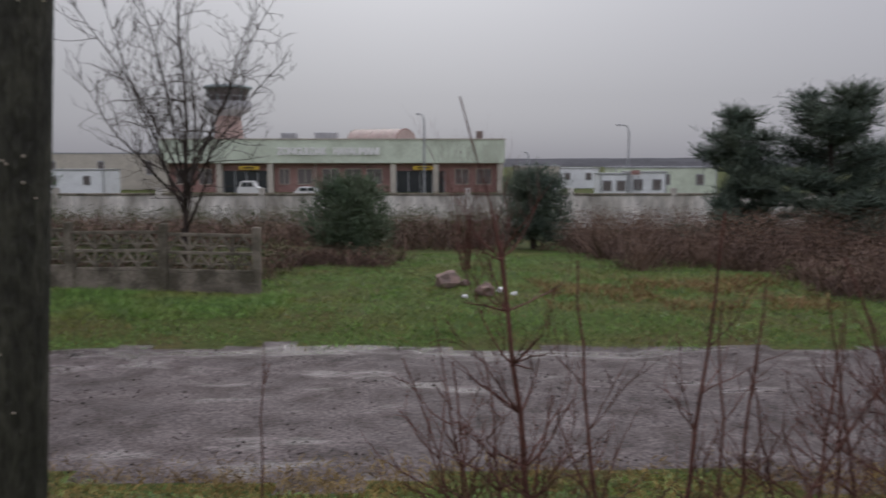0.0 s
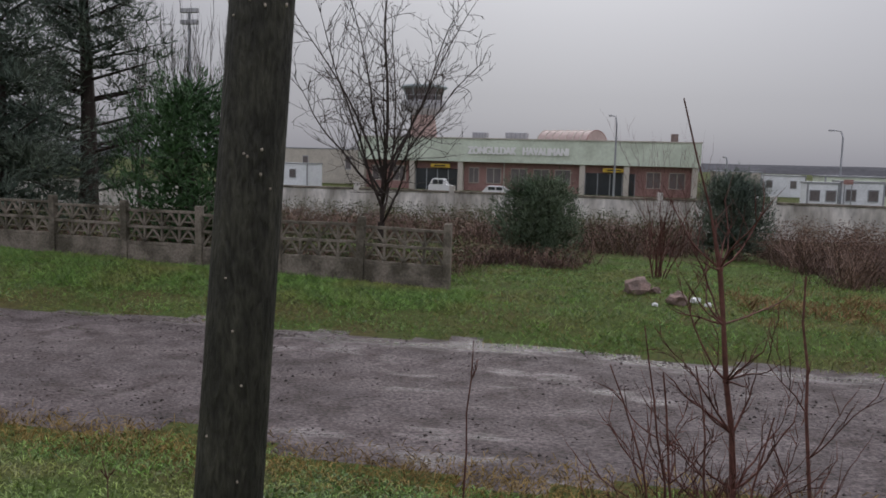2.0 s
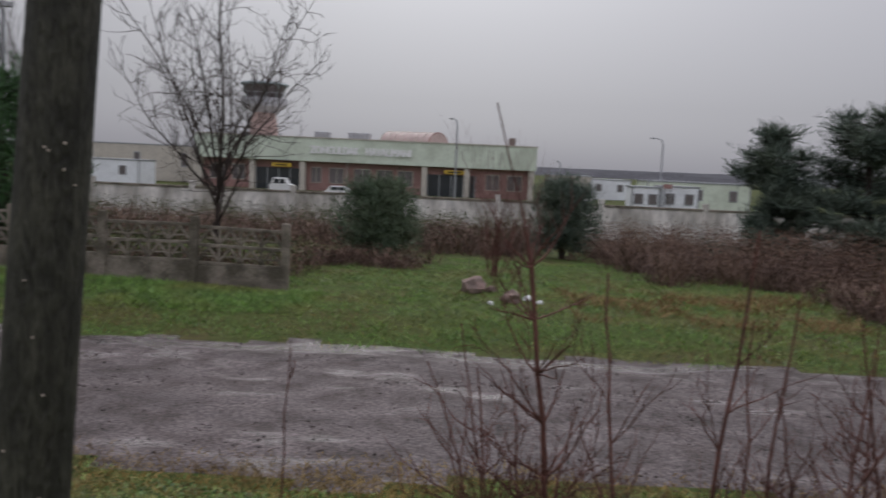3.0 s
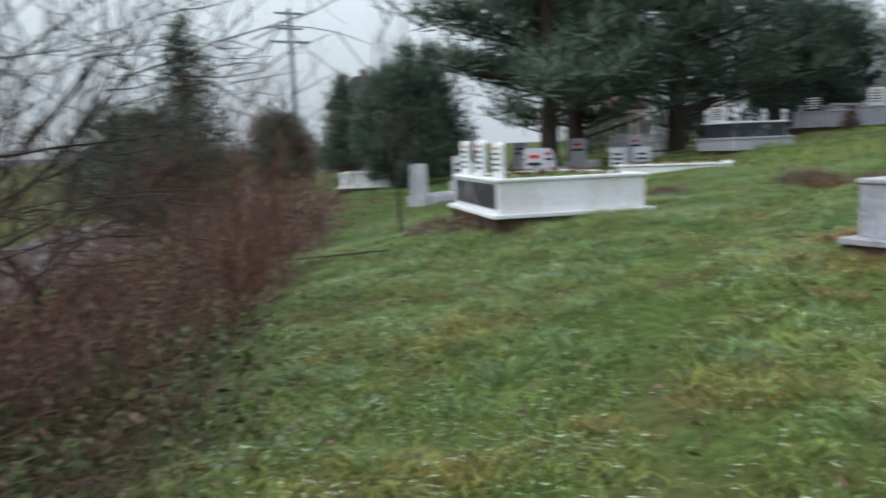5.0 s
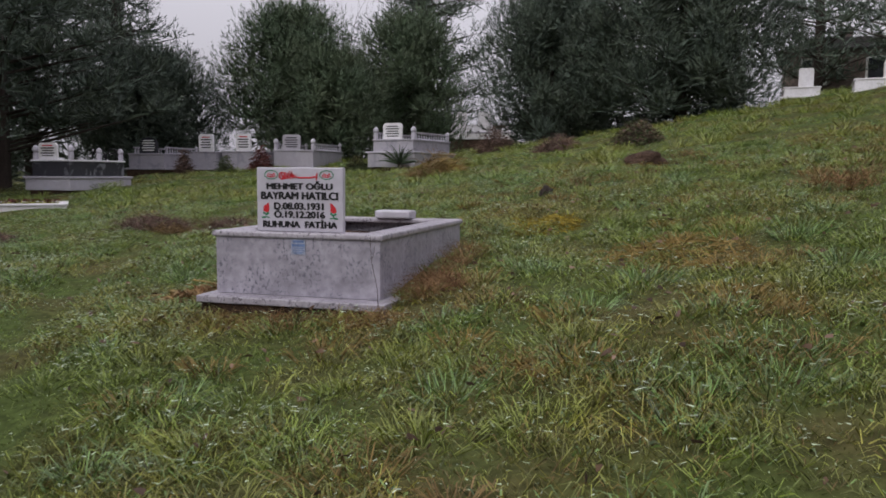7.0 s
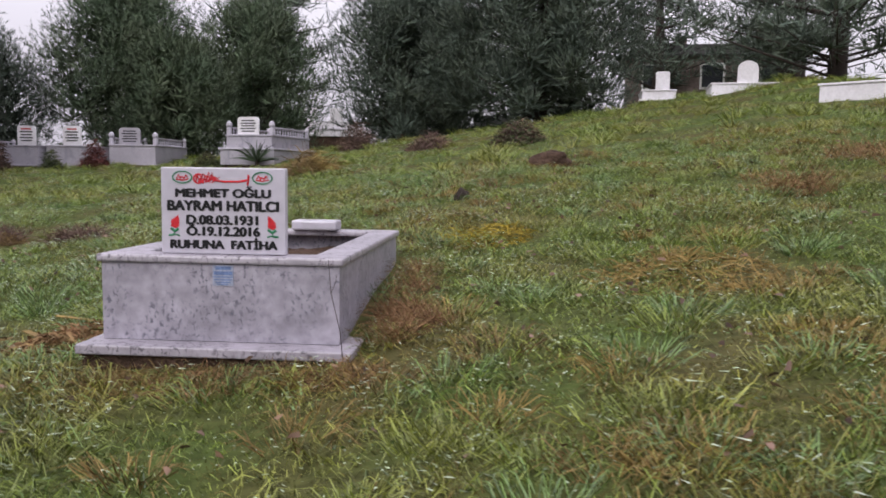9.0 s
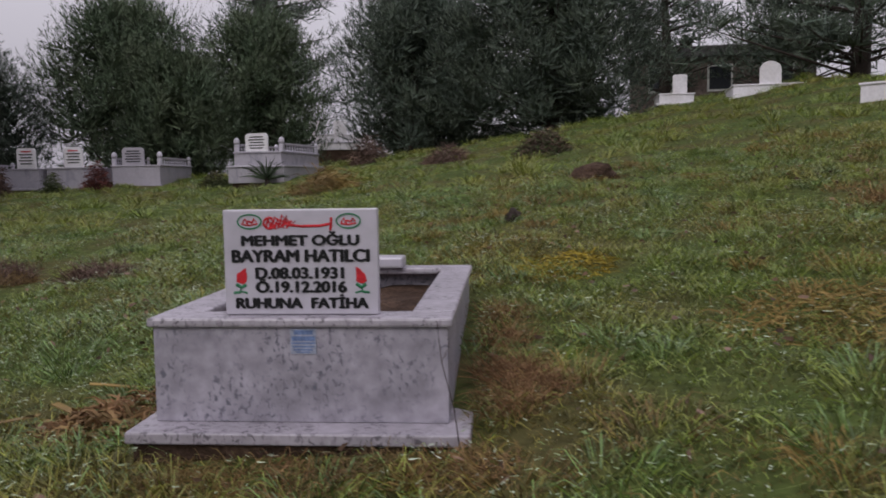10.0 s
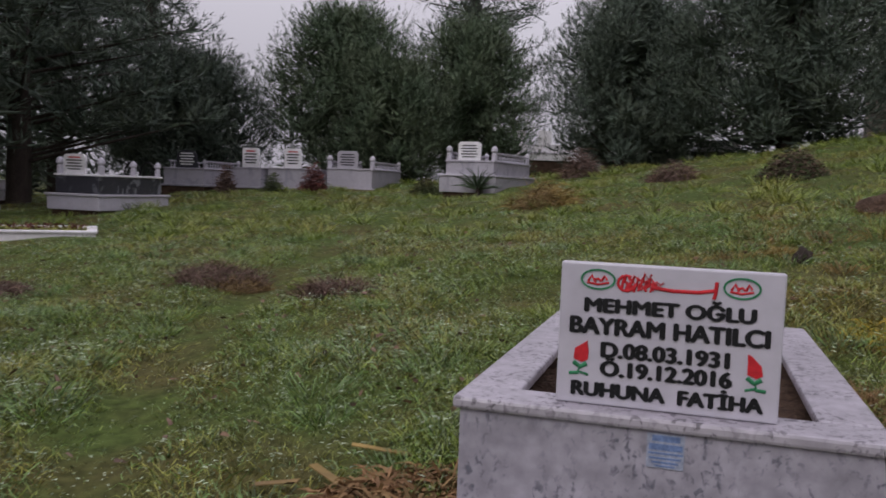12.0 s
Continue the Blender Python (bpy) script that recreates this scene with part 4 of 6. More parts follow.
def control_tower():
    x, y = spot(-31.6, 121)
    ob = thing("control_tower", pose(x, y, -3.05, 0, 0, TURN), "airport control tower with a brick-red shaft and dark glazed cabin", "control tower")
    part("shaft", lathe([(2.3, 0), (2.1, 8.5), (1.75, 10.9)], 10), TOWER_PINK, ob)
    part("gallery", lathe([(1.7, 10.7), (3.3, 11.6), (3.5, 12.1), (3.5, 12.9), (2.6, 12.95)], 10), TOWER_GREY, ob)
    cab = part("cabin", lathe([(2.55, 12.9), (3.2, 14.7)], 10), WINDOW_GREY, ob)
    for i in range(10):
        t = math.tau * i / 10
        part("mullion", tubes("mullion", [(np.array([[2.56 * math.cos(t), 2.56 * math.sin(t), 12.9], [3.22 * math.cos(t), 3.22 * math.sin(t), 14.7]]), [0.07, 0.07])], 4), TOWER_GREEN, cab)
    part("roof", lathe([(3.55, 14.7), (3.7, 14.9), (3.4, 15.15), (0.5, 15.3)], 10), TOWER_GREEN, ob)
    part("gallery_rail", tubes("gallery_rail", [(np.array([[3.55 * math.cos(math.tau * i / 10), 3.55 * math.sin(math.tau * i / 10), 13.6] for i in range(11)]), np.full(11, 0.05))], 4), STEEL, ob)
    part("antenna", tubes("antenna", [(np.array([[0.3, 0, 15.2], [0.3, 0, 15.9]]), [0.05, 0.03])], 5), STEEL, ob)


control_tower()


def street_lamp(a, b, top, arm, label):
    x, y = spot(a, b)
    ob = thing("street_lamp", pose(x, y, -3.0, 0, 0, TURN), label, "street lamp", "lamps on the airfield")
    hgt = top + 3.0
    part("pole", tubes("pole", [(np.array([[0, 0, 0], [0, 0, hgt * 0.9], [arm * 0.25, 0, hgt * 0.985], [arm, 0, hgt]]), [0.13, 0.09, 0.07, 0.05])], 7), STEEL, ob)
    part("lamp_head", box(min(arm, arm * 1.7), max(arm, arm * 1.7), -0.14, 0.14, hgt - 0.1, hgt + 0.08, 0.03), TOWER_GREY, ob)


street_lamp(-2.0, 88, 6.1, -0.5, "tall grey street lamp before the terminal")
street_lamp(22.3, 98, 5.4, -0.9, "tall grey street lamp beside the containers")
street_lamp(10.5, 100, 2.2, -0.3, "short grey lamp mast by the terminal")
x_, y_ = spot(-23.5, 40)
ob = thing("floodlight_mast", pose(x_, y_, -2.7, 0, 0, TURN), "slim floodlight mast behind the trees", "floodlight")
part("mast", tubes("mast", [(np.array([[0, 0, 0], [0, 0, 11.2]]), [0.14, 0.08])], 7), STEEL, ob)
for dz in (10.6, 11.2):
    part("lamp_bar", box(-0.5, 0.5, -0.12, 0.12, dz - 0.14, dz + 0.1, 0.02), TOWER_GREY, ob)


def container(a0, a1, b, hgt, mat, label, red=False, windows=2, depth=3.0):
    x, y = spot(0, b)
    ob = thing("cabin_container", pose(x, y, -3.0, 0, 0, TURN), label, "container", "site containers on the airfield")
    part("body", box(a0, a1, 0, depth, 0, hgt, 0.04), mat, ob)
    part("roof_edge", box(a0 - 0.06, a1 + 0.06, -0.06, depth + 0.06, hgt + 0.004, hgt + 0.16), STEEL, ob)
    for i in range(windows):
        c = a0 + (a1 - a0) * (i + 0.5) / windows
        w = part("window", box(c - 0.45, c + 0.45, -0.05, -0.004, hgt * 0.42, hgt * 0.8), STEEL, ob)
        part("pane", box(c - 0.38, c + 0.38, -0.08, -0.054, hgt * 0.45, hgt * 0.77), WINDOW_GREY, w)
    for s in (a0 + 0.06, a1 - 0.06):
        part("corner_post", box(s - 0.07, s + 0.07, -0.03, 0.1, 0, hgt - 0.01), STEEL, ob)


container(15.3, 18.0, 79, 2.75, CONTAINER, "white site container with small windows", windows=2)
container(18.3, 22.0, 80, 2.9, CONTAINER, "white site container with grey trim", windows=2)
container(19.5, 31, 92, 3.3, RENDER_GREEN, "long pale green shed with a flat roof", windows=3, depth=6)
container(-60, -39, 118, 5.2, CREAM, "long pale low building beside the terminal", windows=3, depth=8)
container(-52, -40, 96, 3.0, CONTAINER, "white low shed beside the terminal", windows=3, depth=5)
container(11.0, 17.0, 118, 3.4, CREAM, "pale low hangar far across the airfield", windows=1, depth=8)
container(17.5, 24, 125, 3.0, CONTAINER, "white low shed far across the airfield", windows=2, depth=8)
x_, y_ = spot(18.2, 79.4)
ob = thing("red_panel", pose(x_, y_, -3.0, 0, 0, TURN), "small red board on posts beside the containers", "board")
part("board", box(0.2, 1.0, -0.05, 0.05, 2.75, 3.2, 0.01), BRICK_RED, ob)
for s in (0.3, 0.9):
    part("post", box(s - 0.04, s + 0.04, -0.03, 0.03, 0, 2.7), STEEL, ob)


def vehicle(name, a, b, w, hgt, label):
    x, y = spot(a, b)
    ob = thing(name, pose(x, y, -3.0, 0, 0, TURN), label, "vehicle", "vehicles on the airfield")
    bm = prism([(-w / 2, 0.3), (w / 2, 0.3), (w / 2, hgt * 0.58), (w * 0.3, hgt * 0.64), (w * 0.17, hgt), (-w * 0.32, hgt), (-w * 0.45, hgt * 0.62), (-w / 2, hgt * 0.55)], 1.7)
    bmesh.ops.bevel(bm, geom=list(bm.edges), offset=0.06, segments=2, affect="EDGES")
    part("body", bm, CAR_WHITE, ob)
    for s0, s1 in ((-0.29, -0.06), (-0.03, 0.17)):
        part("side_window", box(w * s0, w * s1, -0.02, 0.02, hgt * 0.66, hgt * 0.93, 0.01), GLASS_DARK, ob)
    for s in (-0.31, 0.31):
        for yy in (0.05, 1.5):
            wh = lathe([(0.30, 0), (0.32, 0.04), (0.32, 0.16), (0.30, 0.2)], 14)
            bmesh.ops.transform(wh, matrix=pose(s * w, yy, 0.32, -90, 0, 0), verts=wh.verts)
            part("wheel", wh, RUBBER, ob)


vehicle("van", -21.5, 90, 2.6, 1.9, "white van parked before the terminal")
vehicle("car", -14.5, 88, 3.4, 1.3, "white car parked before the terminal")
vehicle("car", 13.0, 104, 4.3, 1.6, "white car parked across the airfield")


# ---- the graves ----
def slabs(name, parent, x0, x1, y0, y1, z0, z1, w, mat, bevel=0.012, label=""):
    """Four slabs butted into a frame, each a part."""
    for q in ((x0, x1, y0, y0 + w), (x0, x1, y1 - w, y1), (x0, x0 + w, y0 + w + 0.002, y1 - w - 0.002), (x1 - w, x1, y0 + w + 0.002, y1 - w - 0.002)):
        part(name, box(*q, z0, z1, bevel), mat, parent, label)


def soil_bed(parent, x0, x1, y0, y1, z, seed, mat=None, name="soil"):
    bm = bmesh.new()
    nx, ny = 10, 16
    g = [[bm.verts.new((x0 + (x1 - x0) * i / nx, y0 + (y1 - y0) * j / ny, z + 0.05 * noise.noise(Vector((i * 0.7 + seed, j * 0.6, 0))))) for i in range(nx + 1)] for j in range(ny + 1)]
    for j in range(ny):
        for i in range(nx):
            bm.faces.new((g[j][i], g[j][i + 1], g[j + 1][i + 1], g[j + 1][i]))
    return part(name, bm, mat or SOIL, parent)


def oval(w, h, t, depth, m, seg=28):
    """A flat oval ring."""
    bm = bmesh.new()
    rings = []
    for k, (s, yy) in enumerate(((1, 0), (1, -depth), (1 - t / w, -depth), (1 - t / w, 0))):
        rings.append([bm.verts.new((w * s * math.cos(math.tau * i / seg), yy, (h - (w - w * s)) * math.sin(math.tau * i / seg))) for i in range(seg)])
    for a, b in zip(rings, rings[1:]):
        for i in range(seg):
            bm.faces.new((a[i], a[(i + 1) % seg], b[(i + 1) % seg], b[i]))
    bmesh.ops.transform(bm, matrix=m, verts=bm.verts)
    return bm


def stroke(name, pts, r, mat, parent, y):
    """A painted stroke along x, z points, lying on the face at y."""
    p = np.array([[q[0], y, q[1]] for q in pts], float)
    me = tubes(name, [(p, np.full(len(p), r))], 6)
    me.transform(Matrix.Translation((0, y, 0)) @ Matrix.Diagonal((1, 0.25, 1, 1)) @ Matrix.Translation((0, -y, 0)))
    return part(name, me, mat, parent)


def main_grave():
    ob = thing("marble_grave", pose(0, 0, 0), "grey veined marble grave with white lettered headstone and soil bed", "grave")
    L = 2.136
    part("base_slab", box(-0.05, 1.375, -0.14, L + 0.08, 0.0, 0.05, 0.008), COPING, ob, "pale marble base slab")
    part("foundation", box(-0.03, 1.35, -0.11, L + 0.06, -0.35, -0.002, 0.01), SOIL, ob, "bare earth under the base slab")
    part("front_panel", box(0.022, 1.278, 0.022, 0.062, 0.052, 0.457, 0.002), MARBLE, ob)
    part("back_panel", box(0.022, 1.278, L - 0.062, L - 0.022, 0.052, 0.457, 0.002), MARBLE, ob)
    part("side_panel", box(0.022, 0.062, 0.064, L - 0.064, 0.052, 0.457, 0.002), MARBLE, ob)
    part("side_panel", box(1.238, 1.278, 0.064, L - 0.064, 0.052, 0.457, 0.002), MARBLE, ob)
    slabs("coping", ob, 0, 1.30, 0, L, 0.459, 0.5, 0.19, COPING, 0.012, "speckled marble coping with rounded edge")
    soil_bed(ob, 0.065, 1.235, 0.065, L - 0.065, 0.36, 1)
    part("foot_stone", box(0.52, 0.86, L - 0.24, L - 0.04, 0.502, 0.575, 0.015), WHITE_MARBLE, ob, "small white marble foot block")
    hs = part("headstone", box(0.322, 0.984, 0.078, 0.122, 0.502, 0.951, 0.006), WHITE_MARBLE, ob, "white marble headstone with black letters")
    f = 0.076
    up = pose(0, 0, 0, 90, 0, 0)
    cx = 0.653
    for body, size, z, wide in (("MEHMET OĞLU", 0.060, 0.799, 0.50), ("BAYRAM HATILCI", 0.073, 0.729, 0.585), ("D.08.03.1931", 0.066, 0.658, 0.375), ("Ö.19.12.2016", 0.066, 0.599, 0.385), ("RUHUNA  FATİHA", 0.062, 0.531, 0.565)):
        lettering("inscription", body, size, BLACK_PAINT, hs, Matrix.Translation((cx, f, z)) @ up, wide, 0.0012, 0.0046, "painted black letters")
    for x in (0.438, 0.862):
        part("oval_ring", oval(0.054, 0.033, 0.006, 0.0025, pose(x, f + 0.001, 0.900)), GREEN_PAINT, hs, "green painted oval")
        for k in range(3):
            stroke("script_stroke", [(x - 0.03 + 0.02 * k, 0.893 + 0.006 * (k % 2)), (x - 0.02 + 0.02 * k, 0.912 - 0.01 * (k % 2)), (x - 0.008 + 0.018 * k, 0.890 + 0.004 * k)], 0.0042, RED_PAINT, hs, f)
        stroke("script_stroke", [(x - 0.034, 0.889), (x, 0.884), (x + 0.034, 0.891)], 0.0036, RED_PAINT, hs, f)
    # flowing red script between the ovals
    stroke("script_stroke", [(0.60, 0.886), (0.66, 0.879), (0.74, 0.880), (0.785, 0.888), (0.79, 0.905)], 0.0062, RED_PAINT, hs, f)
    stroke("script_stroke", [(0.79, 0.915), (0.788, 0.88), (0.783, 0.862)], 0.0055, RED_PAINT, hs, f)
    rng = np.random.default_rng(8)
    for k in range(17):
        x = 0.523 + 0.0062 * k
        z = 0.897 + rng.uniform(-0.016, 0.016)
        stroke("script_stroke", [(x - 0.012, z - 0.014), (x - 0.006, z + rng.uniform(0.006, 0.02)), (x + 0.006, z - 0.004), (x + 0.014, z + rng.uniform(-0.016, 0.014))], rng.uniform(0.0035, 0.0055), RED_PAINT, hs, f)
    stroke("script_stroke", [(0.525 + 0.026 * math.cos(t), 0.893 + 0.024 * math.sin(t)) for t in np.linspace(1, 6, 10)], 0.0048, RED_PAINT, hs, f)
    # a red bud on a green stem at either side
    for x, s in ((0.395, -1), (0.912, 1)):
        bud = [(x - 0.026, 0.640), (x + 0.006, 0.628), (x + 0.028, 0.640), (x + 0.026 - s * 0.004, 0.672), (x + s * -0.018 + 0.006, 0.706), (x - s * 0.028, 0.712), (x - 0.024 - s * 0.002, 0.680)]
        bud = [(x + (u - x) * 0.82, 0.668 + (v - 0.668) * 0.85) for u, v in bud]
        bm = prism(bud, 0.003)
        bmesh.ops.translate(bm, vec=(0, f - 0.001, 0), verts=bm.verts)
        part("painted_bud", bm, RED_PAINT, hs, "red painted flower bud")
        stroke("painted_stem", [(x - 0.022, 0.634), (x, 0.619), (x + 0.02, 0.632)], 0.008, GREEN_PAINT, hs, f)
        stroke("painted_stem", [(x, 0.622), (x + s * 0.006, 0.604), (x - s * 0.026, 0.596)], 0.0045, GREEN_PAINT, hs, f)
        stroke("painted_stem", [(x + s * 0.004, 0.600), (x + s * 0.034, 0.597)], 0.006, GREEN_PAINT, hs, f)
    # maker's mark on the front: a faded blue print
    st = part("sticker", box(0.615, 0.725, 0.018, 0.0205, 0.345, 0.452, 0.0), BLUE_PALE, ob, "faded blue printed mark")
    for z0, z1, a, b in ((0.428, 0.446, 0.63, 0.712), (0.401, 0.420, 0.622, 0.72), (0.388, 0.394, 0.62, 0.721), (0.373, 0.379, 0.624, 0.716), (0.360, 0.366, 0.63, 0.71), (0.350, 0.355, 0.64, 0.70)):
        part("print_bar", box(a, b, 0.0165, 0.0178, z0, z1), BLUE_PAINT, st)
    return ob


main_grave()


def headstone(parent, x, y, z, w, h, mat, red=True, arched=False, bars=5, lean=0.0, label=""):
    if arched:
        o = [(-w / 2, 0), (w / 2, 0)] + [(w / 2 * math.cos(t), h * 0.62 + h * 0.38 * math.sin(t)) for t in np.linspace(0, math.pi, 9)]
    else:
        c = w * 0.10
        o = [(-w / 2, 0), (w / 2, 0), (w / 2, h - c), (w / 2 - c, h), (-w / 2 + c, h), (-w / 2, h - c)]
    bm = prism(o, 0.06)
    bmesh.ops.bevel(bm, geom=list(bm.edges), offset=0.006, segments=1, affect="EDGES")
    s = part("headstone", bm, mat, parent, label)
    s.matrix_basis = pose(x, y, z, lean)
    for k in range(bars):
        zz = h * (0.80 - 0.15 * k) if red else h * (0.76 - 0.15 * k)
        if zz < 0.05:
            break
        ww = w * (0.36 if k % 2 else 0.30) * (1.0 if not (red and k == 0) else 0.9)
        part("inscription_bar", box(-ww, ww, -0.004, -0.001, zz, zz + h * 0.065), RED_PAINT if red and k == 0 else (BLACK_PAINT if mat is not BLACK_MARBLE else SIGN_WHITE), s)
    return s


def baluster_mesh():
    bm = lathe([(0.035, 0), (0.035, 0.02), (0.016, 0.04), (0.03, 0.08), (0.014, 0.13), (0.03, 0.15), (0.03, 0.17)], 8)
    me = bpy.data.meshes.new("baluster")
    bm.to_mesh(me)
    bm.free()
    return me


BALUSTER = baluster_mesh()
BALUSTER.materials.append(WHITE_MARBLE)


def finial(parent, x, y, z, s=1.0):
    p = part("finial", lathe([(0.07 * s, 0), (0.07 * s, 0.16 * s), (0.05 * s, 0.18 * s), (0.085 * s, 0.24 * s), (0.07 * s, 0.31 * s), (0.02 * s, 0.36 * s)], 10), WHITE_MARBLE, parent)
    p.matrix_basis = pose(x, y, z)


def grave(name, x, y, turn, w, l, h, body, label, z=None, tier=0.0, stones=(), rail=False, finials=False, band=None, plants=0, seed=1, cap=None, dark_end=False, bars=5):
    """A marble box grave: origin at the head end's near corner, length along its own y."""
    z = float(height(x, y)) if z is None else z
    ob = thing(name, pose(x, y, z, 0, 0, turn), label, "grave", "graves of the graveyard")
    part("footing", box(-0.05, w + 0.05, -0.05, l + 0.05, -0.7, 0.0, 0.01), SOIL, ob)
    z0 = 0.004
    if tier:
        part("plinth", box(-0.12, w + 0.12, -0.12, l + 0.12, z0, tier, 0.01), body if band is None else WHITE_MARBLE, ob)
        part("plinth_cap", box(-0.16, w + 0.16, -0.16, l + 0.16, tier + 0.002, tier + 0.05, 0.01), WHITE_MARBLE, ob)
        z0 = tier + 0.052
    slabs("side_panel", ob, 0, w, 0, l, z0, h - 0.045, 0.08, band or body, 0.002)
    slabs("coping", ob, -0.03, w + 0.03, -0.03, l + 0.03, h - 0.043, h, 0.17, cap or body)
    if not tier:
        part("base_slab", box(-0.1, w + 0.1, -0.1, l + 0.1, -0.05, 0.002, 0.008), cap or body, ob)
    soil_bed(ob, 0.085, w - 0.085, 0.085, l - 0.085, h - 0.10, seed)
    if dark_end:
        part("end_panel", box(0.12, w - 0.12, -0.02, -0.003, 0.06, h - 0.07), BLACK_MARBLE, ob)
    for sx, sw, sh, mat, red, arched in stones:
        headstone(ob, sx, 0.06, h + 0.002, sw, sh, mat, red, arched, bars, label="")
    if finials:
        for fx in (0.03, w - 0.03):
            finial(ob, fx, 0.1, h + 0.002)
    if rail:
        n = int((l - 0.4) / 0.16)
        for side in (0.05, w - 0.05):
            for k in range(n):
                b = part("baluster", BALUSTER, WHITE_MARBLE, ob)
                b.matrix_basis = pose(side, 0.3 + k * 0.16, h + 0.002)
            part("rail", box(side - 0.04, side + 0.04, 0.22, 0.3 + n * 0.16, h + 0.174, h + 0.21, 0.008), WHITE_MARBLE, ob)
            finial(ob, side, l - 0.06, h + 0.002, 0.8)
    if plants:
        rng = np.random.default_rng(seed)
        at = np.stack([rng.uniform(0.15, w - 0.15, plants), rng.uniform(0.15, l - 0.15, plants), np.full(plants, h - 0.1)], 1)
        d = rng.normal(0, 0.5, (plants, 3))
        d[:, 2] = 1
        part("planting", blades("planting", at, d, rng.uniform(0.1, 0.24, plants), np.full(plants, 0.012), 0.7, rng=rng), GRASS, ob, "green plants in the soil bed")["kind"] = "stuff"
        k = plants // 5
        part("flower_bed", blades("flowers", at[:k] + [0, 0, 0.14], rng.normal(0, 1, (k, 3)), np.full(k, 0.05), np.full(k, 0.02), 0.3, rng=rng), FLOWER_RED, ob, "red and yellow flowers")["kind"] = "stuff"
    return ob


W_, G_, B_ = LIMED, GREY_MARBLE, BLACK_MARBLE
grave("marble_grave", -7.0, 0.50, -17, 2.4, 2.0, 0.45, W_, "broad white marble grave with three headstones and grass inside", z=-0.03, stones=((0.38, 0.40, 0.50, W_, True, False), (1.25, 0.40, 0.50, W_, True, False), (2.12, 0.40, 0.46, W_, True, False)), plants=700, seed=2, dark_end=True)
grave("marble_grave", -5.33, 17.1, -10, 1.3, 2.4, 0.80, G_, "tall grey marble grave with white headstone and baluster rail", z=1.09, tier=0.40, stones=((0.60, 0.62, 0.46, W_, False, False),), rail=True, finials=True, seed=3)
grave("marble_grave", -9.27, 18.51, 1, 1.35, 2.4, 0.56, G_, "grey marble grave with grey headstone and white rail", z=1.08, stones=((0.58, 0.62, 0.48, G_, False, False),), rail=True, finials=True, seed=4)
grave("marble_grave", -11.08, 18.4, 4, 1.2, 2.3, 0.55, G_, "grey marble grave with white red-topped headstone", z=1.05, stones=((0.72, 0.52, 0.55, W_, True, False),), seed=5, plants=100)
grave("marble_grave", -12.14, 18.1, 4, 0.96, 2.3, 0.55, G_, "grey marble grave with white headstone beside its twin", z=1.03, stones=((0.6, 0.52, 0.55, W_, True, False),), seed=6)
grave("marble_grave", -13.5, 16.9, 6, 1.2, 2.3, 0.46, G_, "grey marble grave with dark arched headstone", z=1.03, stones=((0.65, 0.62, 0.5, B_, False, True),), seed=7, rail=True)
bw = grave("marble_grave", -12.5, 11.8, -3, 1.18, 1.95, 0.77, W_, "white and black marble grave with iron scrolls", z=0.43, tier=0.30, band=BLACK_MARBLE, stones=((0.45, 0.6, 0.42, W_, True, False),), finials=True, seed=8)
for k in range(2):
    pts = [(0.40 + 0.46 * k + 0.22 * math.cos(t), 1.88, 0.78 + 0.32 * math.sin(t)) for t in np.linspace(0, math.pi, 12)]
    part("iron_arch", tubes("iron_arch", [(np.array(pts), np.full(12, 0.022))], 6), BLACK_PAINT, bw)
    pts = [(0.40 + 0.46 * k + 0.12 * math.cos(t), 1.88, 0.82 + 0.16 * math.sin(t)) for t in np.linspace(0, math.tau, 14)]
    part("iron_scroll", tubes("iron_scroll", [(np.array(pts), np.full(14, 0.014))], 5), BLACK_PAINT, bw)
finial(bw, 1.12, 1.1, 0.772, 0.9)
finial(bw, 1.12, 1.9, 0.772, 0.9)
grave("marble_grave", -10.6, 6.95, 40.5, 2.5, 1.5, 0.40, W_, "low white marble grave planted with yellow and red flowers", z=-0.14, stones=(), plants=900, seed=9)
gg = thing("paired_headstone", pose(-11.3, 7.6, 0.1, 0, 0, 20), "two small grey headstones at a planted grave", "headstone")
headstone(gg, 0, 0, -0.2, 0.42, 0.75, GREY_MARBLE, False, False)
headstone(gg, 0.62, 0.05, -0.2, 0.42, 0.75, GREY_MARBLE, False, False)
grave("marble_grave", -18.2, 13.4, 30, 1.6, 2.2, 0.55, W_, "white marble grave with two slim headstones", z=0.42, tier=0.25, stones=((0.45, 0.45, 0.5, W_, False, False), (1.2, 0.45, 0.5, W_, False, False)), seed=10)
grave("marble_grave", 8.0, 12.15, -42, 2.6, 1.5, 0.42, W_, "long white marble grave on the hillside", z=2.32, seed=11)
grave("marble_grave", 7.7, 19.3, -8, 1.9, 1.6, 0.35, W_, "white marble grave with rounded headstone up the hill", z=3.2, stones=((0.95, 0.55, 0.6, W_, False, True),), seed=12, bars=0)
grave("marble_grave", 6.2, 21.7, -5, 1.0, 1.6, 0.3, W_, "small white marble grave up the hill", z=3.3, stones=((0.6, 0.42, 0.55, W_, False, False),), seed=13, bars=0)
grave("marble_grave", -7.4, 32.5, 10, 3.2, 1.6, 0.7, W_, "white marble graves between the pines", z=2.55, tier=0.3, stones=((0.5, 0.7, 0.6, W_, False, False), (1.7, 0.6, 0.6, W_, False, False)), seed=14, bars=0)
grave("marble_grave", -3.4, 34.5, -5, 2.0, 1.6, 0.5, W_, "white marble grave behind the pines", z=3.0, seed=15)
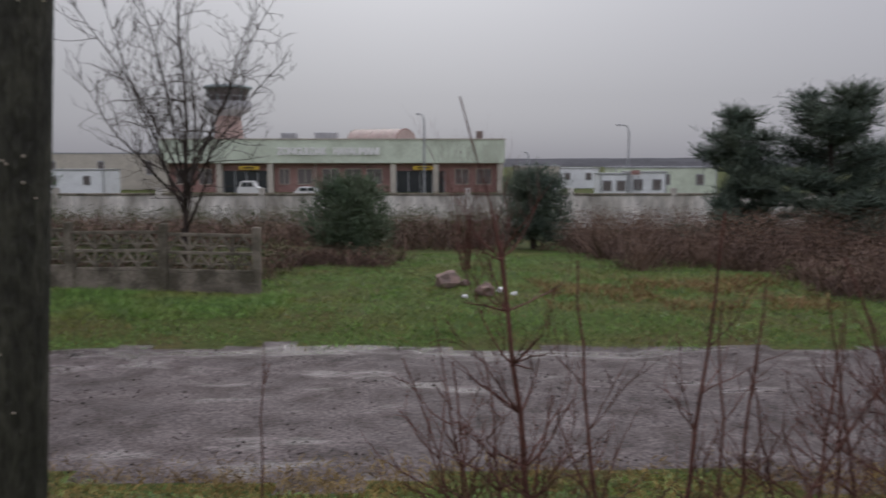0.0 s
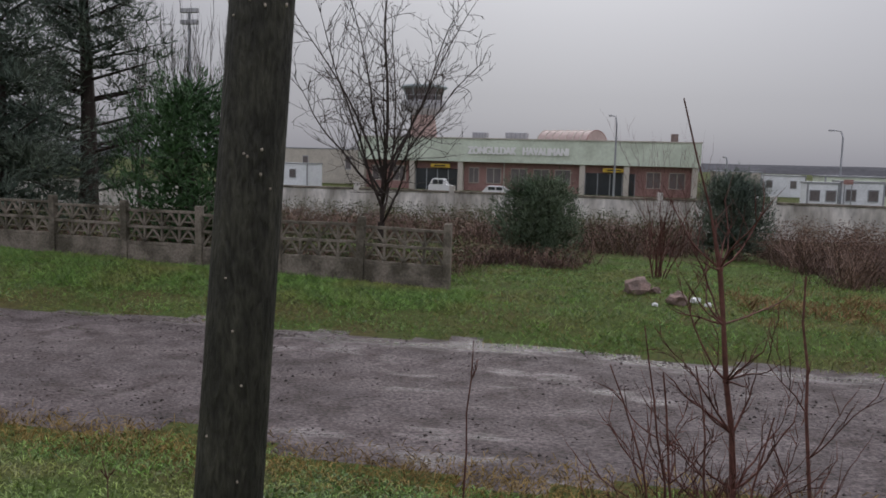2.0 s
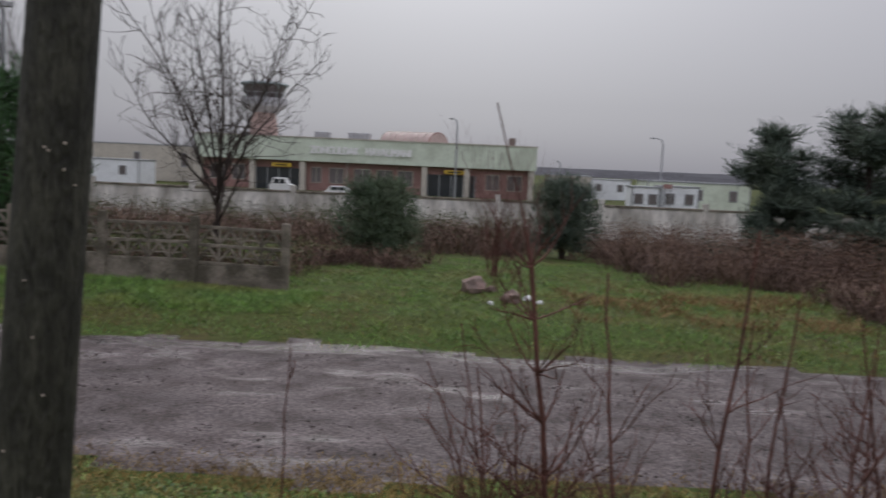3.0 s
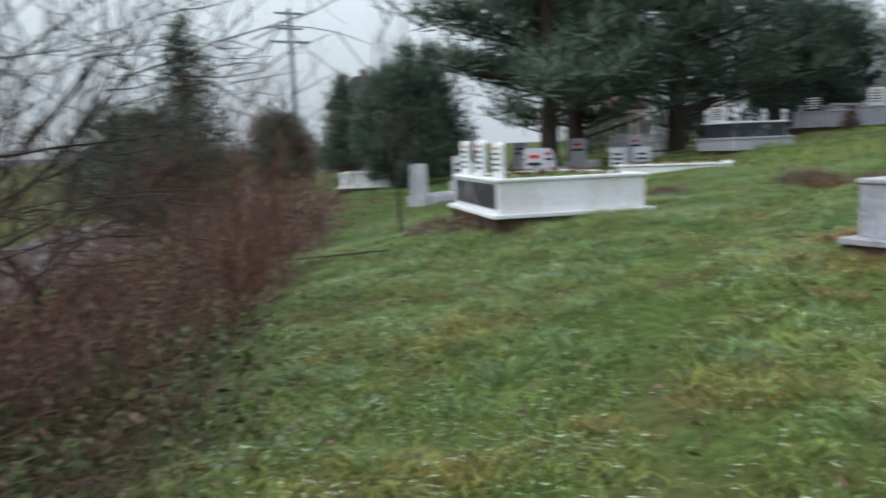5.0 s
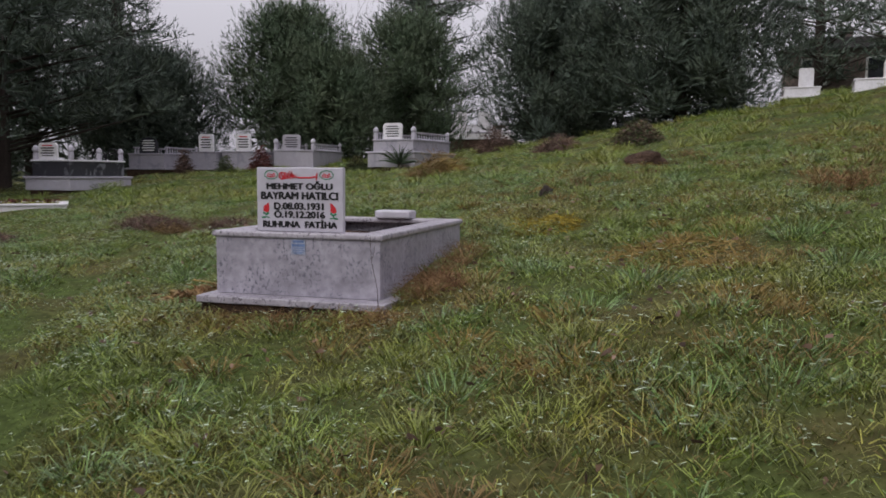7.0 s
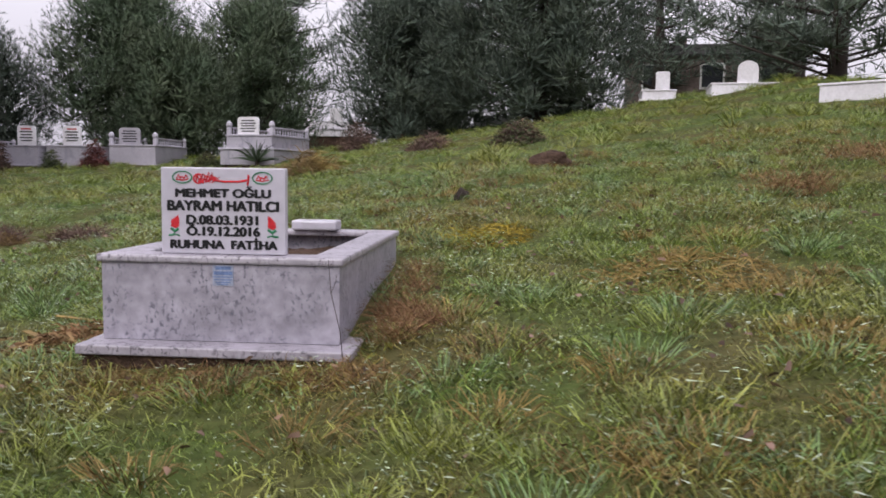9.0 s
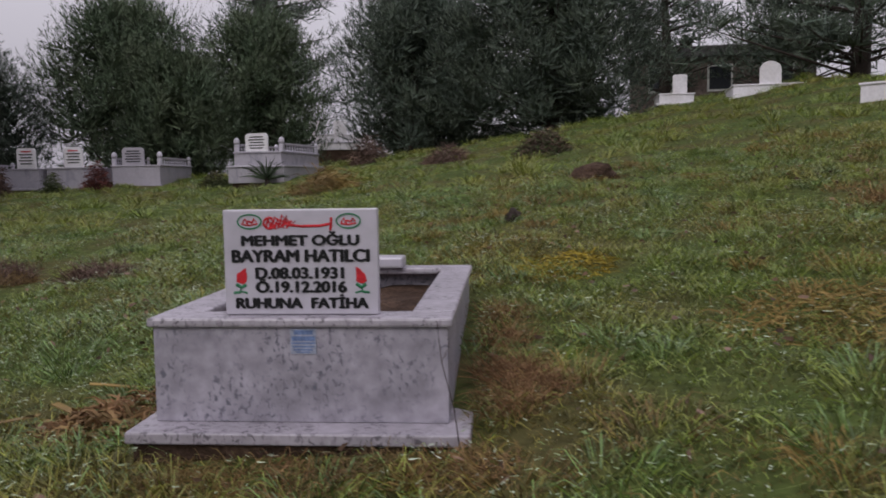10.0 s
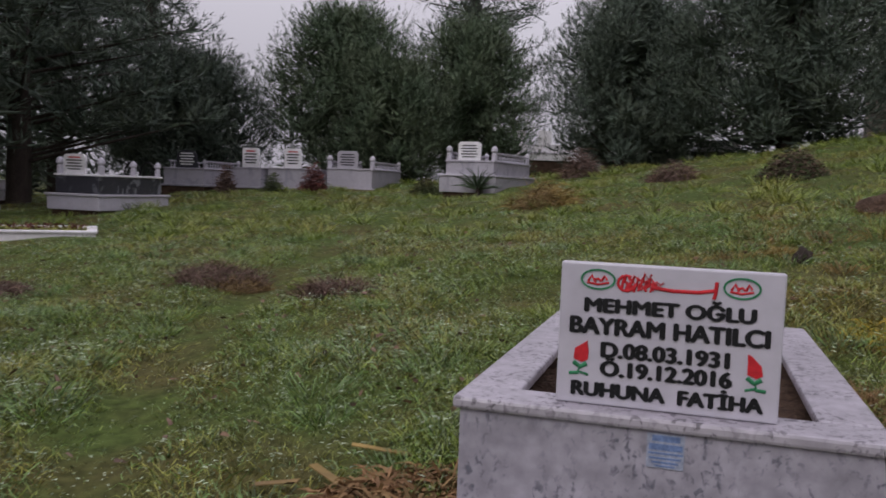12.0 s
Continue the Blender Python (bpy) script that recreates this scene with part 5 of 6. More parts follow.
grave("marble_grave", 0.6, 30.5, -5, 1.6, 1.4, 0.4, W_, "white marble grave low behind the pines", z=3.0, seed=16)
grave("marble_grave", -18.6, 3.3, 60, 1.5, 1.6, 0.42, W_, "low white marble grave by the hedge", z=-0.25, seed=17)
for k, (x, y, w, h, t) in enumerate(((-11.3, 2.1, 0.42, 0.9, 30), (-10.5, 2.9, 0.40, 0.85, 40), (-11.0, 4.9, 0.45, 0.95, 40), (-12.6, 6.0, 0.4, 0.8, 45), (-13.9, 7.4, 0.45, 0.8, 45), (-13.6, 4.5, 0.4, 0.85, 40), (-15.2, 9.5, 0.5, 0.9, 40), (-16.5, 8.6, 0.45, 0.8, 40), (-14.6, 11.2, 0.5, 0.75, 30), (-19.6, 10.5, 0.5, 0.9, 40))):
    st = thing("upright_headstone", stand(x, y, t), "slim white marble headstone standing in the grass", "headstone", "old headstones among the pines")
    headstone(st, 0, 0, -0.15, w, h + 0.15, WHITE_MARBLE if k % 3 else GREY_MARBLE, k % 2 == 0, k % 3 == 1, 0 if k < 2 else 2)
    slabs("grave_kerb", st, -w * 0.8, w * 0.8, 0.1, 1.7, -0.1, 0.22, 0.09, WHITE_MARBLE)

# ---- trees of the graveyard ----
DP = "dense dark green bushy pine behind the graves"
for x, y, hgt, r, s, sh, mt, tk in ((-15.2, 20.6, 4.6, 2.5, 71, "round", NEEDLE_DARK, 2300), (-10.8, 23.0, 6.2, 2.6, 72, "round", NEEDLE, 2400), (-8.7, 21.9, 4.1, 1.65, 73, "round", NEEDLE, 1500), (-7.1, 25.4, 5.9, 2.2, 74, "round", NEEDLE, 2000),
                                    (-1.8, 27.4, 6.7, 2.95, 75, "round", NEEDLE_DARK, 2600), (3.2, 25.0, 7.6, 3.5, 76, "round", NEEDLE_DARK, 4600), (-0.6, 29.6, 6.0, 2.4, 79, "round", NEEDLE_DARK, 1800)):
    pine("pine_tree", stand(x, y), hgt, r, s, mt, DP, 0.03, int(tk * 1.7), sh, size=0.36, core=1.7)
TP = "tall dark pine with a spreading open crown in the graveyard"
for x, y, hgt, r, s, th, sh, tk in ((-15.4, 8.6, 9.5, 4.3, 81, 0.20, "open", 3600), (-16.3, 14.6, 11, 4.4, 82, 0.15, "open", 3600), (-18.3, 11.9, 10, 3.4, 83, 0.14, "open", 2400), (-22.0, 27.5, 14, 3.0, 84, 0.1, "open", 2600), (-10.0, 36.5, 15, 4.2, 85, 0.12, "open", 2800), (-21.5, 21.5, 10, 3.6, 80, 0.05, "round", 2400),
                                    (11.6, 20.8, 9.0, 4.1, 86, 0.07, "open", 3200), (9.3, 37, 10, 3.4, 87, 0.1, "open", 1800), (5.2, 46, 8, 2.2, 88, 0.1, "open", 1400), (-4.6, 50, 10, 3, 89, 0.1, "round", 1600), (15, 34, 9, 4, 90, 0.1, "open", 1800), (-24.5, 15.5, 10, 3.2, 91, 0.15, "open", 1800)):
    pine("pine_tree", stand(x, y), hgt, r, s, NEEDLE_DARK, TP, th, int(tk * 0.9), sh, size=0.52, core=1.6)
SP = "dark conifer beside the graveyard hedge"
for x, y, hgt, r, s, sh in ((-17.9, 4.9, 3.5, 1.1, 92, "round"), (-20.6, 7.6, 4.6, 1.7, 93, "cone"), (-26, 0.6, 7.6, 2.0, 94, "cone"), (-29.6, 5.2, 3.7, 1.35, 95, "round"), (-33, 9.5, 5, 1.4, 96, "cone"), (-24, -1.5, 4.0, 2.4, 97, "round"), (-27, 10.0, 5.5, 1.8, 98, "cone")):
    pine("conifer", stand(x, y), hgt, r, s, NEEDLE_DARK, SP, 0.04, 2000, sh, category="conifer", size=0.36, core=2.0)
for x, y, r, s in ((-28.0, 20.5, 2.2, 191), (-30.0, 24.0, 2.4, 192), (-26.5, 25.5, 2.0, 193)):
    pine("conifer", stand(x, y), 2.3 - float(height(x, y)), r, s, NEEDLE_DARK, SP, 0.04, 900, "round", category="conifer", size=0.27)
bare_tree("bare_tree", stand(-19, 43), 13, 63, "pale leafless tree far behind the pines", 0.14, 4, 0.45, 0.5, 3, first=0.25, lean=0.5)
bare_tree("bare_tree", stand(-36, 14), 9, 64, "pale leafless tree beyond the graves", 0.12, 4, 0.45, 0.4, 3, first=0.25, lean=0.5)
bare_tree("bare_sapling", stand(-7.75, -0.1), 2.6, 65, "thin leafless sapling in the grass", 0.025, 2, 0.4, 0.4, 2, first=0.4, lean=0.4, category="sapling")


# ---- houses and the power pole beyond ----
def house(name, x, y, z, turn, w, d, h, roof_h, wall, roof, label, rows=2, cols=4):
    ob = thing(name, pose(x, y, z, 0, 0, turn), label, "house")
    part("wall", box(-w / 2, w / 2, -d / 2, d / 2, -3, h), wall, ob)
    bm = prism([(-w / 2 - 0.4, h + 0.004), (w / 2 + 0.4, h + 0.004), (w / 2 - w * 0.22, h + roof_h), (-w / 2 + w * 0.22, h + roof_h)], d + 0.8)
    bmesh.ops.translate(bm, vec=(0, -d / 2 - 0.4, 0), verts=bm.verts)
    rf = part("roof", bm, roof, ob)
    part("chimney", box(-w * 0.2, -w * 0.2 + 0.6, -0.3, 0.3, h + roof_h * 0.6, h + roof_h + 0.9), STONE_WALL, rf)
    for r in range(rows):
        for c in range(cols):
            cx = -w / 2 + w * (c + 0.5) / cols
            cz = h * (r + 0.3) / rows
            wd = part("window", box(cx - 0.6, cx + 0.6, -d / 2 - 0.06, -d / 2 - 0.003, cz, cz + 1.3), SIGN_WHITE, ob)
            part("pane", box(cx - 0.5, cx + 0.5, -d / 2 - 0.09, -d / 2 - 0.063, cz + 0.1, cz + 1.2), GLASS_DARK, wd)


house("house", -56, 22.5, -0.6, 70, 8.5, 8, 4.8, 2.0, HOUSE_WALL, ROOF_DARK, "pale two-storey house with a dark roof beyond the graves")
house("house", -53, 44, 3.0, 50, 5.2, 5, 2.4, 1.0, PINK_WALL, ROOF_TILE, "pink house with a red tiled roof behind the pines", 1, 2)
house("house", 12.6, 41, 4.6, -8, 8.5, 6, 2.4, 0.5, STONE_WALL, ROOF_DARK, "low brown stone house up the hill", 1, 3)
ob = thing("power_pole", stand(-39, 9.2), "grey steel power pole with three cross-arms", "power pole")
part("pole", tubes("pole", [(np.array([[0, 0, -0.5], [0, 0, 5], [0, 0, 9.7]]), [0.22, 0.17, 0.12])], 8), STEEL, ob)
for z, w in ((9.4, 0.8), (8.6, 0.7), (7.9, 1.1)):
    part("cross_arm", box(-0.06, 0.06, -w, w, z, z + 0.12), STEEL, ob)
ob = thing("utility_post", stand(12.9, 45.5), "thin grey post on the hill", "post")
part("pole", tubes("pole", [(np.array([[0, 0, -0.5], [0, 0, 7.0]]), [0.1, 0.08])], 8), STEEL, ob)

# ---- small things in the grass ----
rng0 = np.random.default_rng(77)
for x, y, r, h, lab in ((2.72, 7.6, 0.34, 0.2, "dark weathered stone half sunk in the grass"), (1.62, 5.05, 0.10, 0.11, "small dark stump in the grass")):
    bm = bmesh.new()
    bmesh.ops.create_icosphere(bm, subdivisions=3, radius=1)
    for v in bm.verts:
        v.co *= 0.85 + 0.3 * noise.noise(v.co * 1.6 + Vector((x, y, 0)))
    bmesh.ops.scale(bm, vec=(r, r * 0.6, h), verts=bm.verts)
    st = part("stump" if r < 0.2 else "field_stone", bm, SOIL if r > 0.2 else BARK)
    st.matrix_basis = stand(x, y, 20, h * 0.35)
    tagged(st, lab, "stump" if r < 0.2 else "stone")


def heap(x, y, r, h, n, mat, leaf, label, seed, name="weed_clump", wide=0.0032, up=0.35):
    rng = np.random.default_rng(seed)
    ob = thing(name, stand(x, y), label, "weeds", kind="stuff")
    q = np.sqrt(rng.random(n)) * r
    t = rng.random(n) * math.tau
    at = np.stack([q * np.cos(t), q * np.sin(t) * 0.8, np.zeros(n)], 1)
    at[:, 2] = height(x + at[:, 0], y + at[:, 1]) - float(height(x, y)) + h * (1 - (q / r) ** 2) * rng.random(n)
    d = rng.normal(0, 1, (n, 3)) * np.array([1, 1, 0.5]) + np.array([0, 0, up])
    part("stalks", blades("stalks", at, d, rng.uniform(0.5, 1.4, n) * leaf, rng.uniform(0.6, 1.3, n) * wide, 0.9, rng=rng), mat, ob)


heap(-3.9, 4.8, 0.5, 0.10, 1500, BRAMBLE, 0.20, "low mound of dead brown weeds", 1, up=1.0)
heap(-3.55, 4.6, 0.3, 0.08, 700, GRASS_DRY, 0.16, "dry stalks on the mound of weeds", 31, wide=0.002, up=0.8)
heap(-2.35, 4.15, 0.32, 0.10, 1100, BRAMBLE, 0.22, "small mound of dead weeds", 2, up=1.0)
heap(-6.3, 4.2, 0.5, 0.15, 1400, BRAMBLE, 0.13, "dark weeds by the path", 3)
heap(2.3, 13.0, 0.5, 0.5, 2200, BRAMBLE, 0.16, "brown leafy bramble clump on the slope", 4, wide=0.006)
heap(2.3, 13.0, 0.6, 0.55, 1500, HEDGE_LEAF, 0.08, "dull green leaves on the bramble clump", 34, wide=0.014)
heap(0.2, 15.6, 0.55, 0.4, 1500, BRAMBLE, 0.2, "dark scrub clump on the slope", 5, wide=0.006, up=0.9)
heap(-0.36, 0.42, 0.38, 0.10, 900, RUST, 0.10, "heap of dead brown leaves beside the grave", 6, "leaf_heap", 0.007)
heap(-9.2, 17.5, 0.36, 0.75, 900, FLOWER_RED, 0.14, "dark red leaved shrub before the graves", 7, "red_shrub", 0.012)
heap(-11.7, 17.2, 0.26, 0.85, 800, BRAMBLE, 0.16, "brown dead shrub before the graves", 8, "dead_shrub", 0.010)
heap(-10.3, 17.3, 0.25, 0.6, 600, HEDGE_LEAF, 0.16, "small dark shrub before the graves", 9, "shrub", 0.010)
heap(-5.9, 17.2, 0.35, 0.42, 800, HEDGE_LEAF, 0.15, "low green shrub beside the tall grave", 10, "shrub", 0.010)
heap(-2.3, 19.5, 0.5, 0.8, 900, BRAMBLE, 0.25, "dry brown brush beside the tall grave", 11, wide=0.009)
heap(3.2, 1.0, 0.6, 0.06, 800, GRASS_DRY, 0.14, "patch of dead grass", 12, wide=0.003)
for k, (x, y, r) in enumerate(((1.54, 0.15, 0.15), (1.52, 0.6, 0.15), (1.52, 1.1, 0.14), (1.50, 1.6, 0.14), (1.66, 0.35, 0.17))):
    heap(x, y, r, 0.05, 380, RUST, 0.19, "fine rust-brown dead grass along the grave's side", 113 + k, wide=0.0014, up=1.1)
for k, (x, y) in enumerate(((0.3, -0.3), (0.65, -0.32), (1.0, -0.3), (1.35, -0.32))):
    heap(x, y, 0.22, 0.03, 500, RUST if k % 2 else GRASS_DRY, 0.11, "dead grass before the grave's base", 125 + k, wide=0.0018, up=0.6)
heap(1.95, 2.75, 0.4, 0.10, 500, YELLOW_LEAF, 0.10, "yellow weeds in the grass", 15, wide=0.004)
heap(-1.9, 12.0, 0.6, 0.4, 700, GRASS_DRY, 0.4, "tall dry grass stalks", 16, wide=0.006)
heap(4.75, 3.6, 0.35, 0.12, 350, RUST, 0.28, "tall brown dead weeds on the slope", 17, wide=0.0025, up=1.2)
heap(6.0, 5.2, 0.5, 0.12, 400, RUST, 0.28, "brown dead weeds on the slope", 18, wide=0.003, up=1.2)
heap(-7.3, 0.3, 0.45, 0.15, 900, BRAMBLE, 0.16, "dark soil and weeds under the white grave", 19)
heap(-5.9, -0.2, 0.75, 0.12, 1800, DEAD_LEAF, 0.13, "dead brown weeds at the white grave's foot", 20, wide=0.006)


def yucca():
    rng = np.random.default_rng(3)
    ob = thing("yucca", stand(-4.35, 16.6), "spiky dark yucca before the tall grave", "yucca")
    n = 60
    d = rng.normal(0, 1, (n, 3))
    d[:, 2] = np.abs(d[:, 2]) + 0.25
    part("rosette", blades("rosette", np.zeros((n, 3)) + [0, 0, 0.15], d, rng.uniform(0.5, 0.8, n), np.full(n, 0.025), 0.35, rng=rng), YUCCA, ob)
    part("stem", tubes("stem", [(np.array([[0, 0, -0.1], [0, 0, 0.2]]), [0.06, 0.05])], 7), BARK, ob)


yucca()
# a thin dead weed at the grave's corner, and a hose in the grass
ob = thing("dead_weed", pose(1.31, -0.12, 0.0), "thin dark dead weed stalk against the grave", "weed")
part("stalk", tubes("stalk", [(np.array([[0.03, -0.05, -0.05], [0.0, 0, 0.15], [-0.05, 0.02, 0.34], [-0.07, 0.05, 0.5]]), [0.003, 0.0025, 0.002, 0.0015]), (np.array([[-0.05, 0.02, 0.34], [-0.02, 0.0, 0.4], [-0.02, 0.0, 0.44]]), [0.0018, 0.0015, 0.001])], 5), BARK, ob)
hx = np.array([[-9.2, -2.1], [-8.2, -2.35], [-7.2, -2.25], [-6.3, -1.95], [-5.3, -1.5]])
ob = thing("hose", pose(-3, -2, 0), "black hose lying in the grass", "hose")
part("tube", tubes("tube", [(np.array([[x + 3, y + 2, float(height(x, y)) + 0.09] for x, y in hx]), np.full(5, 0.011))], 6), RUBBER, ob)
# split timber and fallen leaves beside the grave
for k, (x, y, t, ln) in enumerate(((-0.55, 0.85, 20, 0.3), (-0.72, 0.62, -35, 0.26), (-0.5, 0.6, 60, 0.22), (-0.9, 0.5, 10, 0.2))):
    bm = box(-ln / 2, ln / 2, -0.022, 0.022, 0, 0.006, 0.002)
    st = part("fallen_slat", bm, GRASS_DRY)
    st.matrix_basis = stand(x, y, t, 0.05) @ pose(0, 0, 0, 0, 9 - 6 * k, 0)
    tagged(st, "pale split strip of wood lying in the grass", "wood scrap", "wood scraps by the grave")


# ---- grass ----
def lumps(x, y):
    """Tussocks: where the grass stands high and where it lies low."""
    v = np.sin(x * 1.9 + 1.3 * np.sin(y * 1.1)) * np.sin(y * 2.1 + x * 0.6) + 0.8 * np.sin(x * 5.3 + 1.7 * np.sin(y * 3.1)) * np.sin(y * 4.7 + 1.1 * np.sin(x * 2.3)) + 0.6 * np.sin(x * 11.3 + 2 * np.sin(y * 5)) * np.sin(y * 9.7 + x * 2)
    return np.clip(0.85 + 0.45 * v, 0.42, 1.95)


def grass(name, n, x0, x1, y0, y1, length, width, mat, seed, keep, label, droop=0.9, clump=0, simple=False, lift=0.0):
    rng = np.random.default_rng(seed)
    x, y = rng.uniform(x0, x1, n), rng.uniform(y0, y1, n)
    if clump:
        cx, cy = rng.uniform(x0, x1, n // clump), rng.uniform(y0, y1, n // clump)
        x = np.repeat(cx, clump) + rng.normal(0, 0.075, n // clump * clump)
        y = np.repeat(cy, clump) + rng.normal(0, 0.075, n // clump * clump)
    ok = keep(x, y, rng)
    x, y = x[ok], y[ok]
    n = len(x)
    patch = lumps(x, y)
    z = height(x, y) - 0.01 + lift * patch * rng.uniform(0.55, 1.15, n) * (1 - 0.5 * trodden(x, y))
    d = rng.normal(0, 0.55 if not lift else 1.0, (n, 3))
    d[:, 2] = 1 if not lift else 0.35
    me = blades(name, np.stack([x, y, z], 1), d, rng.uniform(0.5, 1.25, n) * length * patch * (1 - 0.5 * trodden(x, y)), width * rng.uniform(0.7, 1.2, n), droop, rng=rng, simple=simple)
    return tagged(part(name, me, mat), label, "grass", kind="stuff")


def clear(x, y):
    """Not on the graves, nor thick on the trodden path."""
    ok = ~((x > -0.05) & (x < 1.37) & (y > -0.14) & (y < 2.2))
    for gx, gy, t, w, l in ((-7.0, 0.50, -17, 2.4, 2.0), (-10.6, 6.95, 40.5, 2.5, 1.5), (8.0, 12.15, -42, 2.6, 1.5), (-12.5, 11.8, 3, 1.18, 1.95)):
        c, s = math.cos(radians(t)), math.sin(radians(t))
        u, v = (x - gx) * c + (y - gy) * s, -(x - gx) * s + (y - gy) * c
        ok &= ~((u > -0.12) & (u < w + 0.12) & (v > -0.12) & (v < l + 0.12))
    return ok


def keep_grave(dens):
    def f(x, y, rng):
        a, b = ab_of(x, y)
        d = np.hypot(x - 1.2, y + 1.0)
        k = np.clip(1.15 - d / 13, 0.10, 1) * (1 - 0.50 * trodden(x, y)) * dens
        return clear(x, y) & (b < 5.9 + 0.25 * np.sin(a * 1.3)) & (rng.random(len(x)) < k)
    return f


def dewy(x, y, r):
    """Where the grass is wettest: broad patches, mostly downhill of the grave."""
    return 0.55 * np.sin(x * 0.9 + 2) * np.sin(y * 0.8 + x * 0.3) + 0.35 * np.sin(x * 2.7 + y) * np.sin(2.2 * y) + 0.30 * (0.5 - x) > r.uniform(-0.45, 0.9, len(x))


grass("grass_blades", 205000, -9, 8, -5.5, 9, 0.13, 0.0025, GRASS, 1, lambda x, y, r: keep_grave(1.0)(x, y, r) & (r.random(len(x)) < 0.50 + 0.45 * lumps(x, y)), "short green winter grass of the graveyard", 1.7)
# low dark layer: shade between the blades, put into its colour
grass("grass_undergrowth", 380000, -8, 7, -5, 8, 0.085, 0.0034, SHADED_TURF, 9, keep_grave(1.0), "short thick turf under the grass, coloured dark as shade", 0.9, simple=True)
grass("grass_blades", 130000, -9, 8, -7, 9, 0.14, 0.0028, GRASS_BLUE, 2, lambda x, y, r: keep_grave(1.0)(x, y, r) & dewy(x, y, r), "dewy grey-green grass", 1.8)
grass("dewy_grass_glints", 130000, -9, 8, -7, 9, 0.032, 0.0030, DEW_GLINT, 21, lambda x, y, r: keep_grave(0.9)(x, y, r) & (dewy(x, y, r) | (r.random(len(x)) < 0.35)), "dewy grass tips, coloured pale as highlights", 1.4, 4, True, 0.085)
grass("grass_blades", 60000, -9, 8, -7, 9, 0.12, 0.0021, GRASS_DRY, 3, lambda x, y, r: keep_grave(0.8)(x, y, r) & (np.sin(x * 1.4 + 0.5) * np.sin(y * 1.1 + 1) + 0.1 * x > r.uniform(-0.3, 1.0, len(x))), "dead straw-coloured grass among the green", 1.6)
grass("grass_tufts", 40000, -6, 8, -6, 9, 0.17, 0.0026, GRASS, 4, keep_grave(0.9), "taller bright tufts of grass", 1.8, 45)
grass("weed_leaves", 24000, -7, 8, -6, 9, 0.05, 0.0085, GRASS_BLUE, 8, keep_grave(0.8), "broad pale leaves of weeds in the grass", 1.2, 12)
grass("grass_blades", 190000, -26, 14, 6, 34, 0.12, 0.0065, GRASS, 5, lambda x, y, r: clear(x, y) & (r.random(len(x)) < np.clip(1.3 - y / 36, 0.3, 1)), "rough grass up the hillside", 1.5, simple=True)
grass("dewy_grass_glints", 40000, -20, 12, 5, 24, 0.11, 0.0050, DEW_GLINT, 22, lambda x, y, r: clear(x, y) & dewy(x * 0.6, y * 0.6, r), "dewy grass up the hillside, coloured pale as highlights", 1.8, simple=True)
grass("grass_blades", 30000, -26, 14, 6, 34, 0.12, 0.006, GRASS_DRY, 6, lambda x, y, r: clear(x, y) & (np.sin(x * 0.9) * np.sin(y * 0.7 + 1) > r.uniform(-0.6, 0.9, len(x))), "dead grass up the hillside", 1.5, simple=True)
grass("weed_leaves", 26000, -14, 12, 7, 26, 0.09, 0.014, GRASS_BLUE, 23, lambda x, y, r: clear(x, y) & (lumps(x * 0.5, y * 0.5) > 0.7), "broad leaves of weeds up the hillside", 1.0, 8, True)
grass("grass_blades", 60000, -30, -8, -6, 8, 0.12, 0.007, GRASS_BLUE, 7, lambda x, y, r: clear(x, y) & (ab_of(x, y)[1] < 3), "grass along the hedge", 1.5, simple=True)


def tussocks(name, count, per, length, mat, seed, label, x0=-6.5, x1=7.5, y0=-4.5, y1=9, wide=1.0):
    """Rounded clumps of longer grass that stand out of the turf."""
    rng = np.random.default_rng(seed)
    cx, cy, r = rng.uniform(x0, x1, count), rng.uniform(y0, y1, count), rng.uniform(0.09, 0.22, count)
    ok = clear(cx, cy) & (trodden(cx, cy) < 0.3) & (ab_of(cx, cy)[1] < 3)
    cx, cy, r = (np.repeat(v[ok], per) for v in (cx, cy, r))
    n = len(cx)
    q, t = np.sqrt(rng.random(n)), rng.random(n) * math.tau
    x, y = cx + r * q * np.cos(t), cy + r * q * np.sin(t)
    d = np.stack([q * np.cos(t) * 0.9, q * np.sin(t) * 0.9, np.ones(n)], 1) + rng.normal(0, 0.25, (n, 3))
    me = blades(name, np.stack([x, y, height(x, y)], 1), d, length * rng.uniform(0.6, 1.2, n) * (0.5 + r / 0.3), wide * rng.uniform(0.002, 0.0034, n), 1.25, rng=rng)
    tagged(part(name, me, mat), label, "grass", kind="stuff")


tussocks("grass_tussocks", 300, 80, 0.15, TUSSOCK, 41, "bright yellow-green tussocks in the turf")
tussocks("grass_tussocks", 420, 40, 0.26, TUSSOCK, 44, "tall yellow-green tussocks up the hillside", x0=-12, x1=11, y0=8, y1=24, wide=2.2)
tussocks("grass_tussocks", 130, 80, 0.14, GRASS_DRY, 42, "tawny dead tussocks in the turf", x0=0.5)
tussocks("grass_tussocks", 220, 80, 0.16, GRASS_BLUE, 43, "wet grey-green tussocks in the turf", x1=5)


